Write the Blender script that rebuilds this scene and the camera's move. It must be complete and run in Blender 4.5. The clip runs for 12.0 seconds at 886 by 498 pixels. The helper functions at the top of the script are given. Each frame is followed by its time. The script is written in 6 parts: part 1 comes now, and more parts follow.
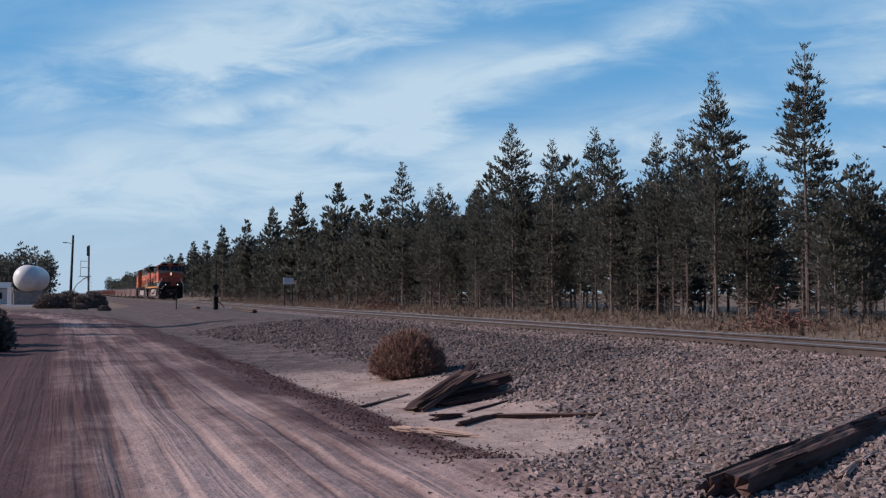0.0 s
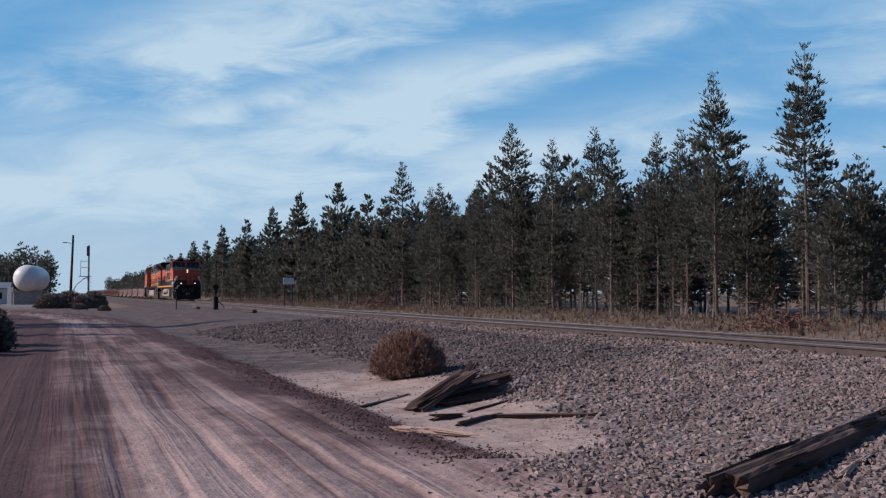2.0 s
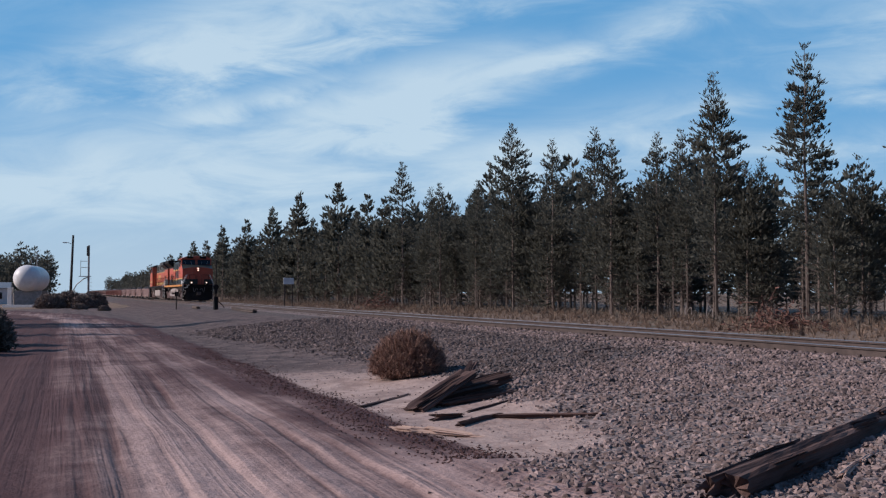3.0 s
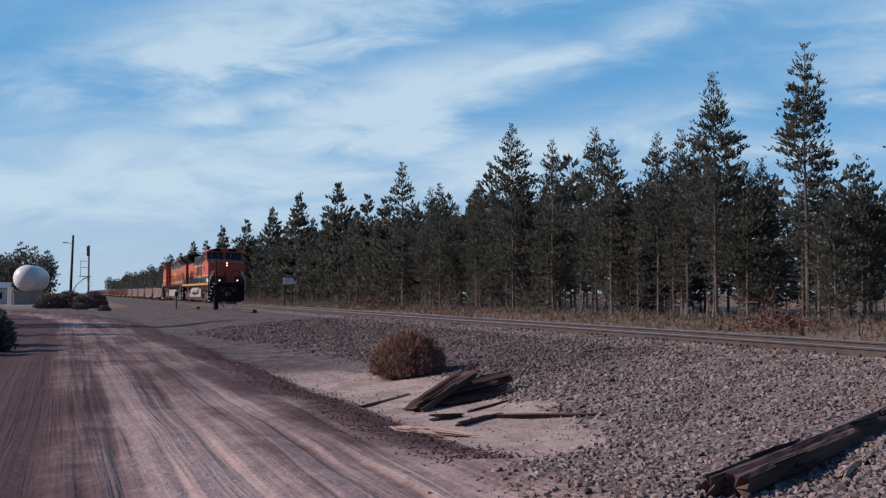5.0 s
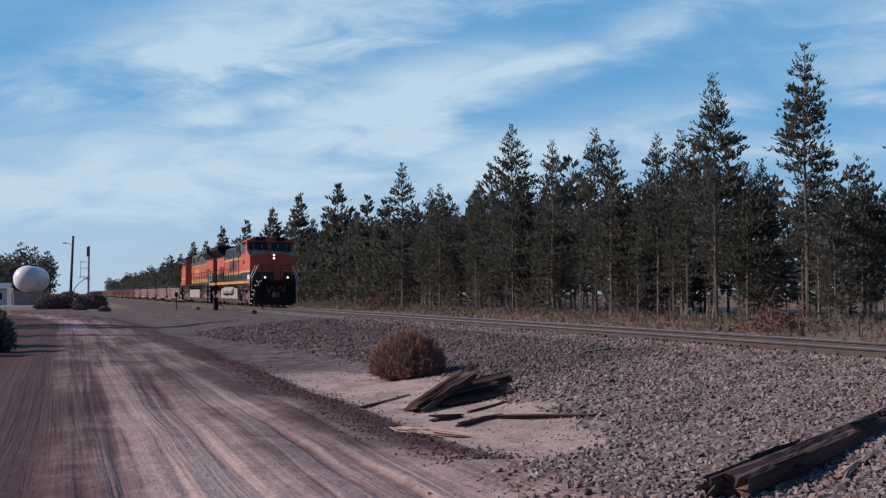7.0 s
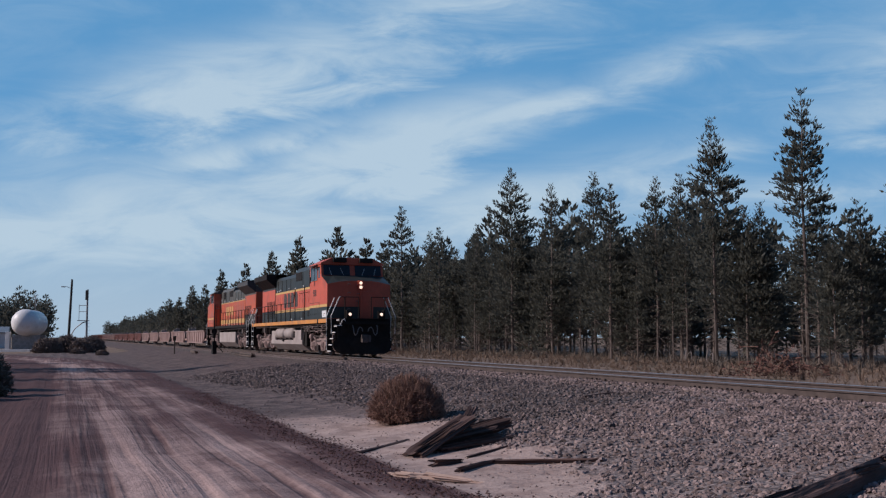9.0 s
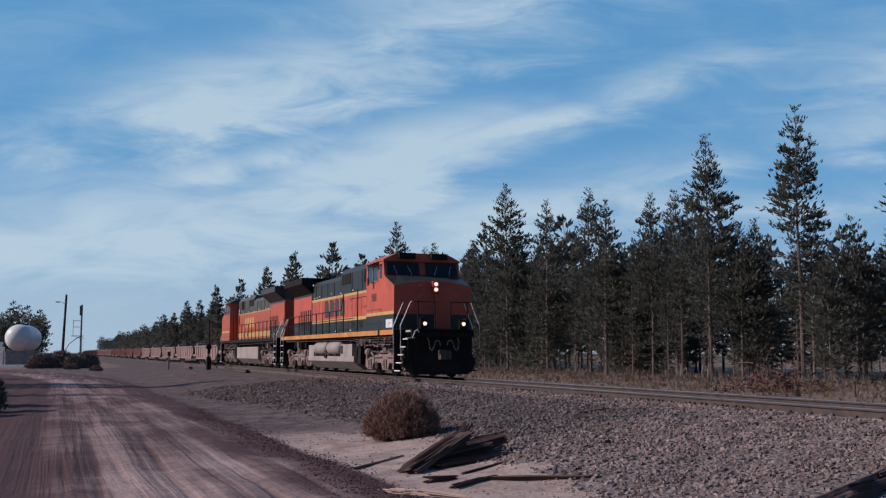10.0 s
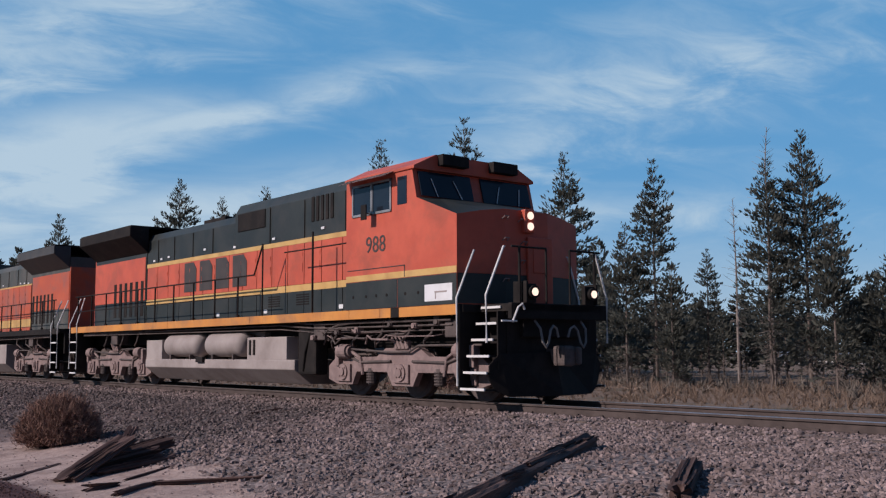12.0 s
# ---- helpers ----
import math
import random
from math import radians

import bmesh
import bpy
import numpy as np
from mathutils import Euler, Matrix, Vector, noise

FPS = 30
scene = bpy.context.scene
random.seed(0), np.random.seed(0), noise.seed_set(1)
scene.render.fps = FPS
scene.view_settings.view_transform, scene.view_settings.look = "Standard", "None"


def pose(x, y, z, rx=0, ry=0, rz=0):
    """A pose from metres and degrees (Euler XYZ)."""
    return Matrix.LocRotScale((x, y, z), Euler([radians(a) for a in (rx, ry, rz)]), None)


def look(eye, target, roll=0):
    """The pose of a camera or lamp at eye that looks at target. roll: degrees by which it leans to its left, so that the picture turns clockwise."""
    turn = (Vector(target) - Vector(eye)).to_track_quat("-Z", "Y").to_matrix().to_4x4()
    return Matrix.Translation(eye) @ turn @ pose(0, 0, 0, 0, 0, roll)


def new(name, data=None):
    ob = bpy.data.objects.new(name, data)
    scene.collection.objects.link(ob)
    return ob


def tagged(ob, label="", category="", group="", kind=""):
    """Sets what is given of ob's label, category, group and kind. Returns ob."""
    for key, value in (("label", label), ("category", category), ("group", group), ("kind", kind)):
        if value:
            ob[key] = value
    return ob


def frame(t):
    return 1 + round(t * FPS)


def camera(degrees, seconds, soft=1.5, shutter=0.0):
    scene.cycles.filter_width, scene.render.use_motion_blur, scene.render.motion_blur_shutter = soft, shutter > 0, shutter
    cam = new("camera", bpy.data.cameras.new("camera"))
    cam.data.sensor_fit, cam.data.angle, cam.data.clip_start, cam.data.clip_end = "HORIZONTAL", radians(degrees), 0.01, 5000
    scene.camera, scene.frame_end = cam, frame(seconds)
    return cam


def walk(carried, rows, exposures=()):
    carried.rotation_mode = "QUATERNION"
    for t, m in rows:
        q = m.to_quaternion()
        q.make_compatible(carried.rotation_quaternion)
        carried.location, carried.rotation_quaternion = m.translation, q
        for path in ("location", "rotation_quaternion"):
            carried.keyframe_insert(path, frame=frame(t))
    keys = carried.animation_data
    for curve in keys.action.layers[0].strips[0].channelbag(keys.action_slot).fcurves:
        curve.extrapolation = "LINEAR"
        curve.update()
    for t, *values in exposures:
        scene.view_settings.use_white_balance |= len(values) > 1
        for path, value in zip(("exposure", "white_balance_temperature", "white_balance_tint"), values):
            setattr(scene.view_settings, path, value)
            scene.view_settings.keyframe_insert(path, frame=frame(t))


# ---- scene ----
# ---------------------------------------------------------------- camera
# x right, y ahead of the first view, z up; z = 0 is the top of the rails
PSI, DIST, EYE = 20.47, 13.07, 0.89
cam = camera(47.0, 12.0, soft=1.25)
PATH = [(0.0, 0, 2.46, 0), (6.4, 0, 2.46, 0), (7.0, 0, 2.495, 0), (7.2, 0.0, 2.72, 0), (8.8, 0.0, 4.80, 0),
        (9.0, -0.047, 4.943, 0), (9.5, -0.102, 5.464, -0.036), (10.0, -0.322, 5.823, -0.054),
        (10.5, -2.318, 5.832, -0.168), (11.0, -3.596, 5.883, -0.106), (11.2, -4.688, 5.872, -0.035),
        (11.5, -7.868, 5.829, 0.051), (12.0, -18.447, 5.794, 0.225)]
walk(cam, [(t, pose(0, 0, EYE, 90 + pitch, roll, yaw)) for t, yaw, pitch, roll in PATH],
     exposures=[(0.0, 0.04, 6330, 10), (7.0, 0.04, 6330, 10), (8.8, -0.14, 6290, 10.5), (12.0, -0.14, 6290, 10.5)])

AL = Vector((-math.sin(radians(PSI)), math.cos(radians(PSI)), 0))   # along the track, away
AC = Vector((math.cos(radians(PSI)), math.sin(radians(PSI)), 0))    # across the track, away


def at(u, n, z=0.0, rz=0.0, rx=0.0, ry=0.0):
    """A pose u metres along and n metres across from under the camera, turned with the track."""
    p = AL * u + AC * n
    return pose(p.x, p.y, z, 0, 0, PSI) @ pose(0, 0, 0, rx, ry, rz)


# ---------------------------------------------------------------- sky and sun
SUN_AZ, SUN_EL = 265.0, 31.0          # degrees clockwise from +y, and above the ground
sun_data = bpy.data.lights.new("sun", "SUN")
sun_data.energy, sun_data.angle, sun_data.color = 4.4, radians(0.6), (1.0, 0.86, 0.80)
sun = new("sun", sun_data)
a, e = radians(SUN_AZ), radians(SUN_EL)
toward = Vector((math.sin(a) * math.cos(e), math.cos(a) * math.cos(e), math.sin(e)))
sun.matrix_world = look(toward * 60, (0, 0, 0))


class Nodes:
    """Short hand for node trees."""

    def __init__(self, tree):
        self.t = tree
        tree.nodes.clear()

    def add(self, kind, ins=None, **props):
        n = self.t.nodes.new(kind)
        for k, v in props.items():
            setattr(n, k, v)
        for k, v in (ins or {}).items():
            if isinstance(v, bpy.types.NodeSocket):
                self.t.links.new(v, n.inputs[k])
            else:
                n.inputs[k].default_value = v
        return n

    def math(self, op, x, y=0.0, clamp=False):
        return self.add("ShaderNodeMath", {0: x, 1: y}, operation=op, use_clamp=clamp).outputs[0]

    def mix(self, fac, x, y, blend="MIX"):
        n = self.add("ShaderNodeMix", {0: fac, 6: x, 7: y}, data_type="RGBA", blend_type=blend)
        return n.outputs[2]

    def ramp(self, fac, stops):
        n = self.add("ShaderNodeValToRGB", {0: fac})
        r = n.color_ramp
        while len(r.elements) < len(stops):
            r.elements.new(0.5)
        for el, (p, c) in zip(r.elements, stops):
            el.position = p
            el.color = c if len(c) == 4 else (*c, 1)
        return n.outputs[0]

    def step(self, fac, lo, hi):
        return self.add("ShaderNodeMapRange", {0: fac, 1: lo, 2: hi, 3: 0.0, 4: 1.0}, interpolation_type="SMOOTHSTEP").outputs[0]

    def noise(self, vec, scale, detail=4.0, rough=0.55, distort=0.0):
        return self.add("ShaderNodeTexNoise", {"Vector": vec, "Scale": scale, "Detail": detail, "Roughness": rough,
                                               "Distortion": distort}).outputs[0]


def grey(v):
    return (v, v, v, 1)


def sky():
    world = bpy.data.worlds.new("sky")
    scene.world = world
    world.use_nodes = True
    k = Nodes(world.node_tree)
    tex = k.add("ShaderNodeTexSky", sky_type="NISHITA", sun_disc=False, sun_elevation=radians(SUN_EL),
                sun_rotation=radians(SUN_AZ), altitude=1300.0, air_density=1.0, dust_density=0.6, ozone_density=1.6)
    co = k.add("ShaderNodeTexCoord").outputs["Generated"]
    sep = k.add("ShaderNodeSeparateXYZ", {0: co})
    x, y, z = sep.outputs
    high = k.step(z, 0.30, 0.85)
    ahead = k.math("MAXIMUM", k.math("ABSOLUTE", y), 0.12)
    gx, gz = k.math("DIVIDE", x, ahead), k.math("DIVIDE", z, ahead)
    flat = k.add("ShaderNodeCombineXYZ", {0: gx, 1: gz, 2: 0.0}).outputs[0]
    # wisps of high cloud, drawn out along one slanting wind
    lean = k.add("ShaderNodeMapping", {"Vector": flat, "Rotation": (0, 0, radians(-24)), "Scale": (1.0, 3.4, 1.0)}).outputs[0]
    fine = k.noise(lean, 7.0, 7.0, 0.62, 0.6)
    broad = k.noise(lean, 2.4, 3.0, 0.5, 0.3)
    # the larger banks: centre (x, height), half length, half width, slant
    banks = [(-0.065, 0.176, 0.13, 0.040, 17, 1.0), (0.045, 0.217, 0.085, 0.013, 14, 0.9), (-0.20, 0.252, 0.16, 0.046, 11, 0.9), (-0.18, 0.188, 0.12, 0.020, 14, 0.7),
             (-0.28, 0.115, 0.36, 0.060, 2, 0.75), (0.07, 0.13, 0.20, 0.035, 12, 0.7), (0.22, 0.172, 0.13, 0.018, 12, 0.55),
             (0.20, 0.262, 0.14, 0.020, 18, 0.5), (0.52, 0.155, 0.24, 0.022, 3, 0.5), (0.48, 0.24, 0.22, 0.04, 16, 0.5),
             (-0.02, 0.33, 0.35, 0.06, 20, 0.5), (0.60, 0.32, 0.30, 0.06, 18, 0.5)]
    total = None
    for cx, cz, lx, lz, slant, power in banks:
        m = k.add("ShaderNodeMapping", {"Vector": flat, "Location": (cx, cz, 0), "Rotation": (0, 0, radians(slant)),
                                        "Scale": (lx * 1.9, lz * 1.9, 1.0)}, vector_type="TEXTURE").outputs[0]
        warp = k.add("ShaderNodeVectorMath", {0: m, 1: k.add("ShaderNodeVectorMath", {0: k.add("ShaderNodeCombineXYZ", {
            0: k.math("SUBTRACT", broad, 0.5), 1: k.math("SUBTRACT", fine, 0.5), 2: 0.0}).outputs[0], 3: 0.9}, operation="SCALE").outputs[0]}).outputs[0]
        g = k.add("ShaderNodeTexGradient", {"Vector": warp}, gradient_type="SPHERICAL").outputs[1]
        g = k.math("MULTIPLY", g, power)
        total = g if total is None else k.math("MAXIMUM", total, g)
    wisp = k.math("MULTIPLY", k.step(k.math("ADD", k.math("MULTIPLY", fine, 0.6), k.math("MULTIPLY", broad, 0.4)), 0.42, 0.72), 0.24)
    body = k.step(k.math("ADD", k.math("MULTIPLY", total, 1.25), k.math("MULTIPLY", k.math("SUBTRACT", fine, 0.5), k.math("ADD", 0.35, k.math("MULTIPLY", total, 2.2)))), 0.04, 1.10)
    cloud = k.math("MULTIPLY", k.math("ADD", wisp, body, clamp=True), k.math("SUBTRACT", 1.0, high))
    cloud = k.math("MULTIPLY", cloud, k.step(gz, -0.01, 0.10), clamp=True)
    # cloud only ahead; the unseen half behind is darkened to dim the nose
    ahead_half = k.step(y, -0.45, 0.35)
    cloud = k.math("MULTIPLY", cloud, ahead_half)
    haze = k.math("POWER", k.math("SUBTRACT", 1.0, k.step(gz, 0.0, 0.22)), 1.5)
    deep = k.mix(high, (1.35, 4.3, 7.9, 1), (0.5, 1.7, 4.0, 1))
    deep = k.mix(ahead_half, (0.40, 1.25, 2.9, 1), deep)
    blue = k.mix(0.75, tex.outputs[0], deep)
    clear = k.mix(k.math("MULTIPLY", k.math("MULTIPLY", haze, 0.88), ahead_half), blue, (5.1, 6.5, 7.8, 1))
    out = k.mix(k.math("MULTIPLY", cloud, 0.88), clear, (6.3, 7.8, 8.9, 1))
    bg = k.add("ShaderNodeBackground", {0: out, 1: 0.088})
    k.add("ShaderNodeOutputWorld", {0: bg.outputs[0]})


sky()

# ---------------------------------------------------------------- materials


def surface(name, low, high, rough=0.7, metal=0.0, scale=3.0, bump=0.0, bump_scale=40.0, dirt=None, dirt_amount=0.0,
            dirt_scale=1.5, per_object=0.0, per_island=0.0, stretch=(1, 1, 1), coat=0.0, spec=0.3):
    """A painted, wooden or stone surface: two colours mixed at two scales, grime and relief."""
    m = bpy.data.materials.new(name)
    m.use_nodes = True
    k = Nodes(m.node_tree)
    co = k.add("ShaderNodeTexCoord").outputs["Object"]
    co = k.add("ShaderNodeMapping", {"Vector": co, "Scale": stretch}).outputs[0]
    big = k.noise(co, scale, 5.0, 0.6)
    small = k.noise(co, bump_scale, 3.0, 0.6)
    mixf = k.math("ADD", k.math("MULTIPLY", k.step(big, 0.3, 0.7), 0.7), k.math("MULTIPLY", small, 0.3), clamp=True)
    col = k.mix(mixf, (*low, 1), (*high, 1))
    if dirt:
        d = k.noise(co, dirt_scale, 6.0, 0.68, 0.4)
        col = k.mix(k.math("MULTIPLY", k.step(d, 0.42, 0.72), dirt_amount), col, (*dirt, 1))
    if per_object or per_island:
        src = (k.add("ShaderNodeObjectInfo").outputs["Random"] if per_object else
               k.add("ShaderNodeNewGeometry").outputs["Random Per Island"])
        amount = per_object or per_island
        v = k.math("ADD", k.math("MULTIPLY", src, 2 * amount), 1 - amount)
        col = k.mix(1.0, col, k.add("ShaderNodeCombineColor", {0: v, 1: v, 2: v}).outputs[0], "MULTIPLY")
    b = k.add("ShaderNodeBsdfPrincipled", {"Base Color": col, "Metallic": metal,
                                           "Roughness": k.math("ADD", k.math("MULTIPLY", k.math("SUBTRACT", big, 0.5), 0.25), rough, clamp=True),
                                           "Coat Weight": coat, "Specular IOR Level": spec})
    if bump:
        h = k.add("ShaderNodeBump", {"Strength": 0.6, "Distance": bump, "Height": small})
        k.t.links.new(h.outputs[0], b.inputs["Normal"])
    k.add("ShaderNodeOutputMaterial", {0: b.outputs[0]})
    return m


def glow(name, colour, strength):
    m = bpy.data.materials.new(name)
    m.use_nodes = True
    k = Nodes(m.node_tree)
    k.add("ShaderNodeOutputMaterial", {0: k.add("ShaderNodeEmission", {0: (*colour, 1), 1: strength}).outputs[0]})
    return m


def ground_material():
    m = bpy.data.materials.new("ground")
    m.use_nodes = True
    k = Nodes(m.node_tree)
    co = k.add("ShaderNodeTexCoord").outputs["Object"]
    road = k.add("ShaderNodeAttribute", attribute_name="road").outputs["Fac"]
    stones = k.add("ShaderNodeAttribute", attribute_name="stones").outputs["Fac"]
    grass = k.add("ShaderNodeAttribute", attribute_name="grass").outputs["Fac"]
    n1, n2, n3 = k.noise(co, 0.35, 5, 0.6), k.noise(co, 2.2, 6, 0.62), k.noise(co, 16.0, 4, 0.65)
    edge = k.math("ADD", k.math("MULTIPLY", k.math("SUBTRACT", n1, 0.5), 0.5), k.math("MULTIPLY", k.math("SUBTRACT", n2, 0.5), 0.7))
    edge = k.math("ADD", edge, k.math("MULTIPLY", k.math("SUBTRACT", n3, 0.5), 0.3))
    # dry sandy soil
    sand = k.mix(k.step(n2, 0.34, 0.64), (0.285, 0.204, 0.178, 1), (0.465, 0.350, 0.305, 1))
    sand = k.mix(k.step(n3, 0.5, 0.75), sand, (0.22, 0.155, 0.135, 1))
    sand = k.mix(k.math("MULTIPLY", k.step(k.math("ADD", k.math("MULTIPLY", n2, 0.6), k.math("MULTIPLY", n1, 0.4)), 0.50, 0.66), 0.40), sand, (0.19, 0.130, 0.114, 1))
    # dark red cinder road with pale dusty wheel lanes
    along = k.add("ShaderNodeMapping", {"Vector": co, "Scale": (1.5, 0.11, 1.0)}).outputs[0]
    lanes = k.noise(along, 1.0, 6, 0.62, 0.15)
    rutc = k.add("ShaderNodeMapping", {"Vector": co, "Scale": (2.4, 0.045, 1.0)}).outputs[0]
    ruts = k.noise(rutc, 1.0, 4, 0.6, 0.2)
    dust = k.math("ADD", k.math("MULTIPLY", lanes, 0.40), k.math("ADD", k.math("MULTIPLY", n1, 0.42), k.math("ADD", k.math("MULTIPLY", ruts, 0.20), k.math("MULTIPLY", n2, 0.24))))
    line = k.step(k.math("ABSOLUTE", k.math("SUBTRACT", ruts, 0.5)), 0.0, 0.09)
    dust = k.math("SUBTRACT", dust, k.math("MULTIPLY", k.math("SUBTRACT", 1.0, line), 0.06))
    lane = k.add("ShaderNodeAttribute", attribute_name="lane").outputs["Fac"]
    dust = k.math("ADD", dust, k.math("MULTIPLY", lane, 0.22))
    # narrow tyre marks drawn out along the road
    tyre = k.noise(k.add("ShaderNodeMapping", {"Vector": co, "Scale": (7.5, 0.07, 1.0)}).outputs[0], 1.0, 3, 0.6, 0.12)
    dust = k.math("ADD", dust, k.math("MULTIPLY", k.math("SUBTRACT", tyre, 0.5), k.math("ADD", 0.12, k.math("MULTIPLY", lane, 0.40))))
    cinder = k.mix(k.step(dust, 0.50, 0.88), (0.080, 0.040, 0.040, 1), (0.40, 0.285, 0.260, 1))
    cinder = k.mix(k.math("MULTIPLY", k.step(n3, 0.45, 0.7), 0.35), cinder, (0.090, 0.050, 0.047, 1))
    # ballast
    vor = k.add("ShaderNodeTexVoronoi", {"Vector": co, "Scale": 17.0}, feature="F1")
    vcol = k.add("ShaderNodeSeparateColor", {0: vor.outputs["Color"]}).outputs[0]
    rock = k.ramp(vcol, [(0.0, (0.090, 0.070, 0.066)), (0.5, (0.165, 0.130, 0.122)), (1.0, (0.28, 0.225, 0.212))])
    rock = k.mix(k.math("MULTIPLY", k.step(n2, 0.5, 0.75), 0.45), rock, (0.30, 0.215, 0.196, 1))
    old = k.add("ShaderNodeAttribute", attribute_name="old").outputs["Fac"]
    grime = k.step(k.math("ADD", old, k.math("MULTIPLY", edge, 0.5)), 0.25, 0.75)
    rock = k.mix(k.math("MULTIPLY", grime, 0.75), rock, k.mix(vcol, (0.050, 0.040, 0.039, 1), (0.115, 0.094, 0.090, 1)))
    # dry grass and litter
    turf = k.mix(n2, (0.125, 0.090, 0.068, 1), (0.27, 0.195, 0.145, 1))
    turf = k.mix(k.step(n1, 0.55, 0.7), turf, (0.11, 0.095, 0.065, 1))
    col = k.mix(k.step(k.math("ADD", stones, edge), 0.42, 0.58), sand, rock)
    # patchy darker bank: dark ground and tree shade put into one colour
    dark_bank = k.add("ShaderNodeAttribute", attribute_name="dark_bank").outputs["Fac"]
    col = k.mix(k.step(k.math("ADD", dark_bank, edge), 0.40, 0.60), col, k.mix(k.step(k.math("ADD", k.math("MULTIPLY", n2, 0.6), k.math("MULTIPLY", n3, 0.4)), 0.36, 0.62), (0.050, 0.037, 0.037, 1), (0.165, 0.122, 0.113, 1)))
    col = k.mix(k.step(k.math("ADD", grass, edge), 0.40, 0.60), col, turf)
    col = k.mix(k.step(k.math("ADD", road, k.math("MULTIPLY", edge, 0.6)), 0.40, 0.60), col, cinder)
    height = k.math("ADD", k.math("MULTIPLY", k.math("SUBTRACT", 1.0, vor.outputs["Distance"]), k.math("MULTIPLY", stones, 0.035)),
                    k.math("ADD", k.math("MULTIPLY", n3, 0.02), k.math("ADD", k.math("MULTIPLY", k.math("MULTIPLY", line, road), 0.008), k.math("ADD", k.math("MULTIPLY", n2, 0.06), k.math("MULTIPLY", k.math("MULTIPLY", tyre, road), 0.022)))))
    bump = k.add("ShaderNodeBump", {"Strength": 0.9, "Distance": 1.0, "Height": height})
    b = k.add("ShaderNodeBsdfPrincipled", {"Base Color": col, "Roughness": 0.92, "Specular IOR Level": 0.2, "Normal": bump.outputs[0]})
    k.add("ShaderNodeOutputMaterial", {0: b.outputs[0]})
    return m


M_GROUND = ground_material()
M_STONE = surface("ballast_stone", (0.118, 0.088, 0.083), (0.285, 0.216, 0.203), 0.95, scale=2.0, per_island=0.45, spec=0.15)
M_STONE_OLD = surface("sooty_ballast_stone", (0.072, 0.056, 0.054), (0.170, 0.136, 0.130), 0.95, scale=2.0, per_island=0.45, spec=0.15)
M_CLOD = surface("dark_red_clods", (0.045, 0.026, 0.026), (0.115, 0.066, 0.060), 0.95, scale=3.0, per_island=0.4, spec=0.1)
def needle_material():
    """Dull pine foliage, a little light passing through it."""
    m = surface("pine_needles", (0.076, 0.080, 0.068), (0.132, 0.130, 0.108), 0.8, scale=0.5, bump_scale=3.0, per_island=0.28, spec=0.2)
    t = m.node_tree
    b = next(n for n in t.nodes if n.type == "BSDF_PRINCIPLED")
    o = next(n for n in t.nodes if n.type == "OUTPUT_MATERIAL")
    leaf = t.nodes.new("ShaderNodeBsdfTranslucent")
    t.links.new(b.inputs["Base Color"].links[0].from_socket, leaf.inputs[0])
    mix = t.nodes.new("ShaderNodeMixShader")
    mix.inputs[0].default_value = 0.45
    t.links.new(b.outputs[0], mix.inputs[1])
    t.links.new(leaf.outputs[0], mix.inputs[2])
    t.links.new(mix.outputs[0], o.inputs[0])
    return m


M_NEEDLE = needle_material()
M_BARK = surface("pine_bark", (0.085, 0.068, 0.060), (0.185, 0.148, 0.13), 0.9, scale=3.0, bump=0.02, bump_scale=18, per_object=0.3, stretch=(1, 1, 0.3))
M_DEADWOOD = surface("dead_wood", (0.16, 0.13, 0.12), (0.30, 0.26, 0.24), 0.9, scale=3.0, bump=0.01, stretch=(1, 1, 0.3))
M_STEEL = surface("worn_rail_steel", (0.42, 0.40, 0.40), (0.60, 0.58, 0.57), 0.36, 0.85, scale=2.0)
M_RAIL = surface("rusty_rail", (0.055, 0.040, 0.036), (0.110, 0.082, 0.074), 0.75, 0.2, scale=4.0)
M_TIE = surface("weathered_tie", (0.045, 0.034, 0.030), (0.13, 0.098, 0.085), 0.9, scale=4.0, bump=0.008, bump_scale=30, per_object=0.3, stretch=(0.15, 1, 1))
M_GRASS = surface("dry_grass", (0.125, 0.088, 0.066), (0.235, 0.168, 0.126), 0.9, scale=1.0, bump_scale=5, per_island=0.35)
M_BRUSH = surface("dry_brush_twigs", (0.17, 0.095, 0.074), (0.32, 0.195, 0.150), 0.9, scale=2.0, bump_scale=6, per_island=0.4)
M_SAGE = surface("dark_sage_leaves", (0.095, 0.080, 0.068), (0.185, 0.155, 0.13), 0.9, scale=1.0, bump_scale=6, per_island=0.4)
M_TANGLE = surface("grey_brown_tangle", (0.150, 0.118, 0.104), (0.270, 0.215, 0.190), 0.9, scale=1.0, bump_scale=6, per_island=0.35)
M_SLASH = surface("red_slash", (0.10, 0.050, 0.040), (0.21, 0.112, 0.088), 0.9, scale=2.0, per_island=0.4)
M_TIMBER = surface("old_timber", (0.038, 0.022, 0.020), (0.150, 0.092, 0.080), 0.92, scale=9.0, bump=0.020, bump_scale=34, dirt=(0.24, 0.175, 0.155), dirt_amount=0.35, dirt_scale=6.0, stretch=(1, 0.07, 1), spec=0.15)
M_SPLINTER = surface("pale_split_wood", (0.40, 0.27, 0.215), (0.64, 0.47, 0.39), 0.85, scale=5.0, bump=0.006, stretch=(1, 0.15, 1))
M_BLACK = surface("black_paint", (0.011, 0.009, 0.009), (0.021, 0.018, 0.017), 0.78, scale=2.0, spec=0.15, dirt=(0.055, 0.042, 0.036), dirt_amount=0.4, bump_scale=8)
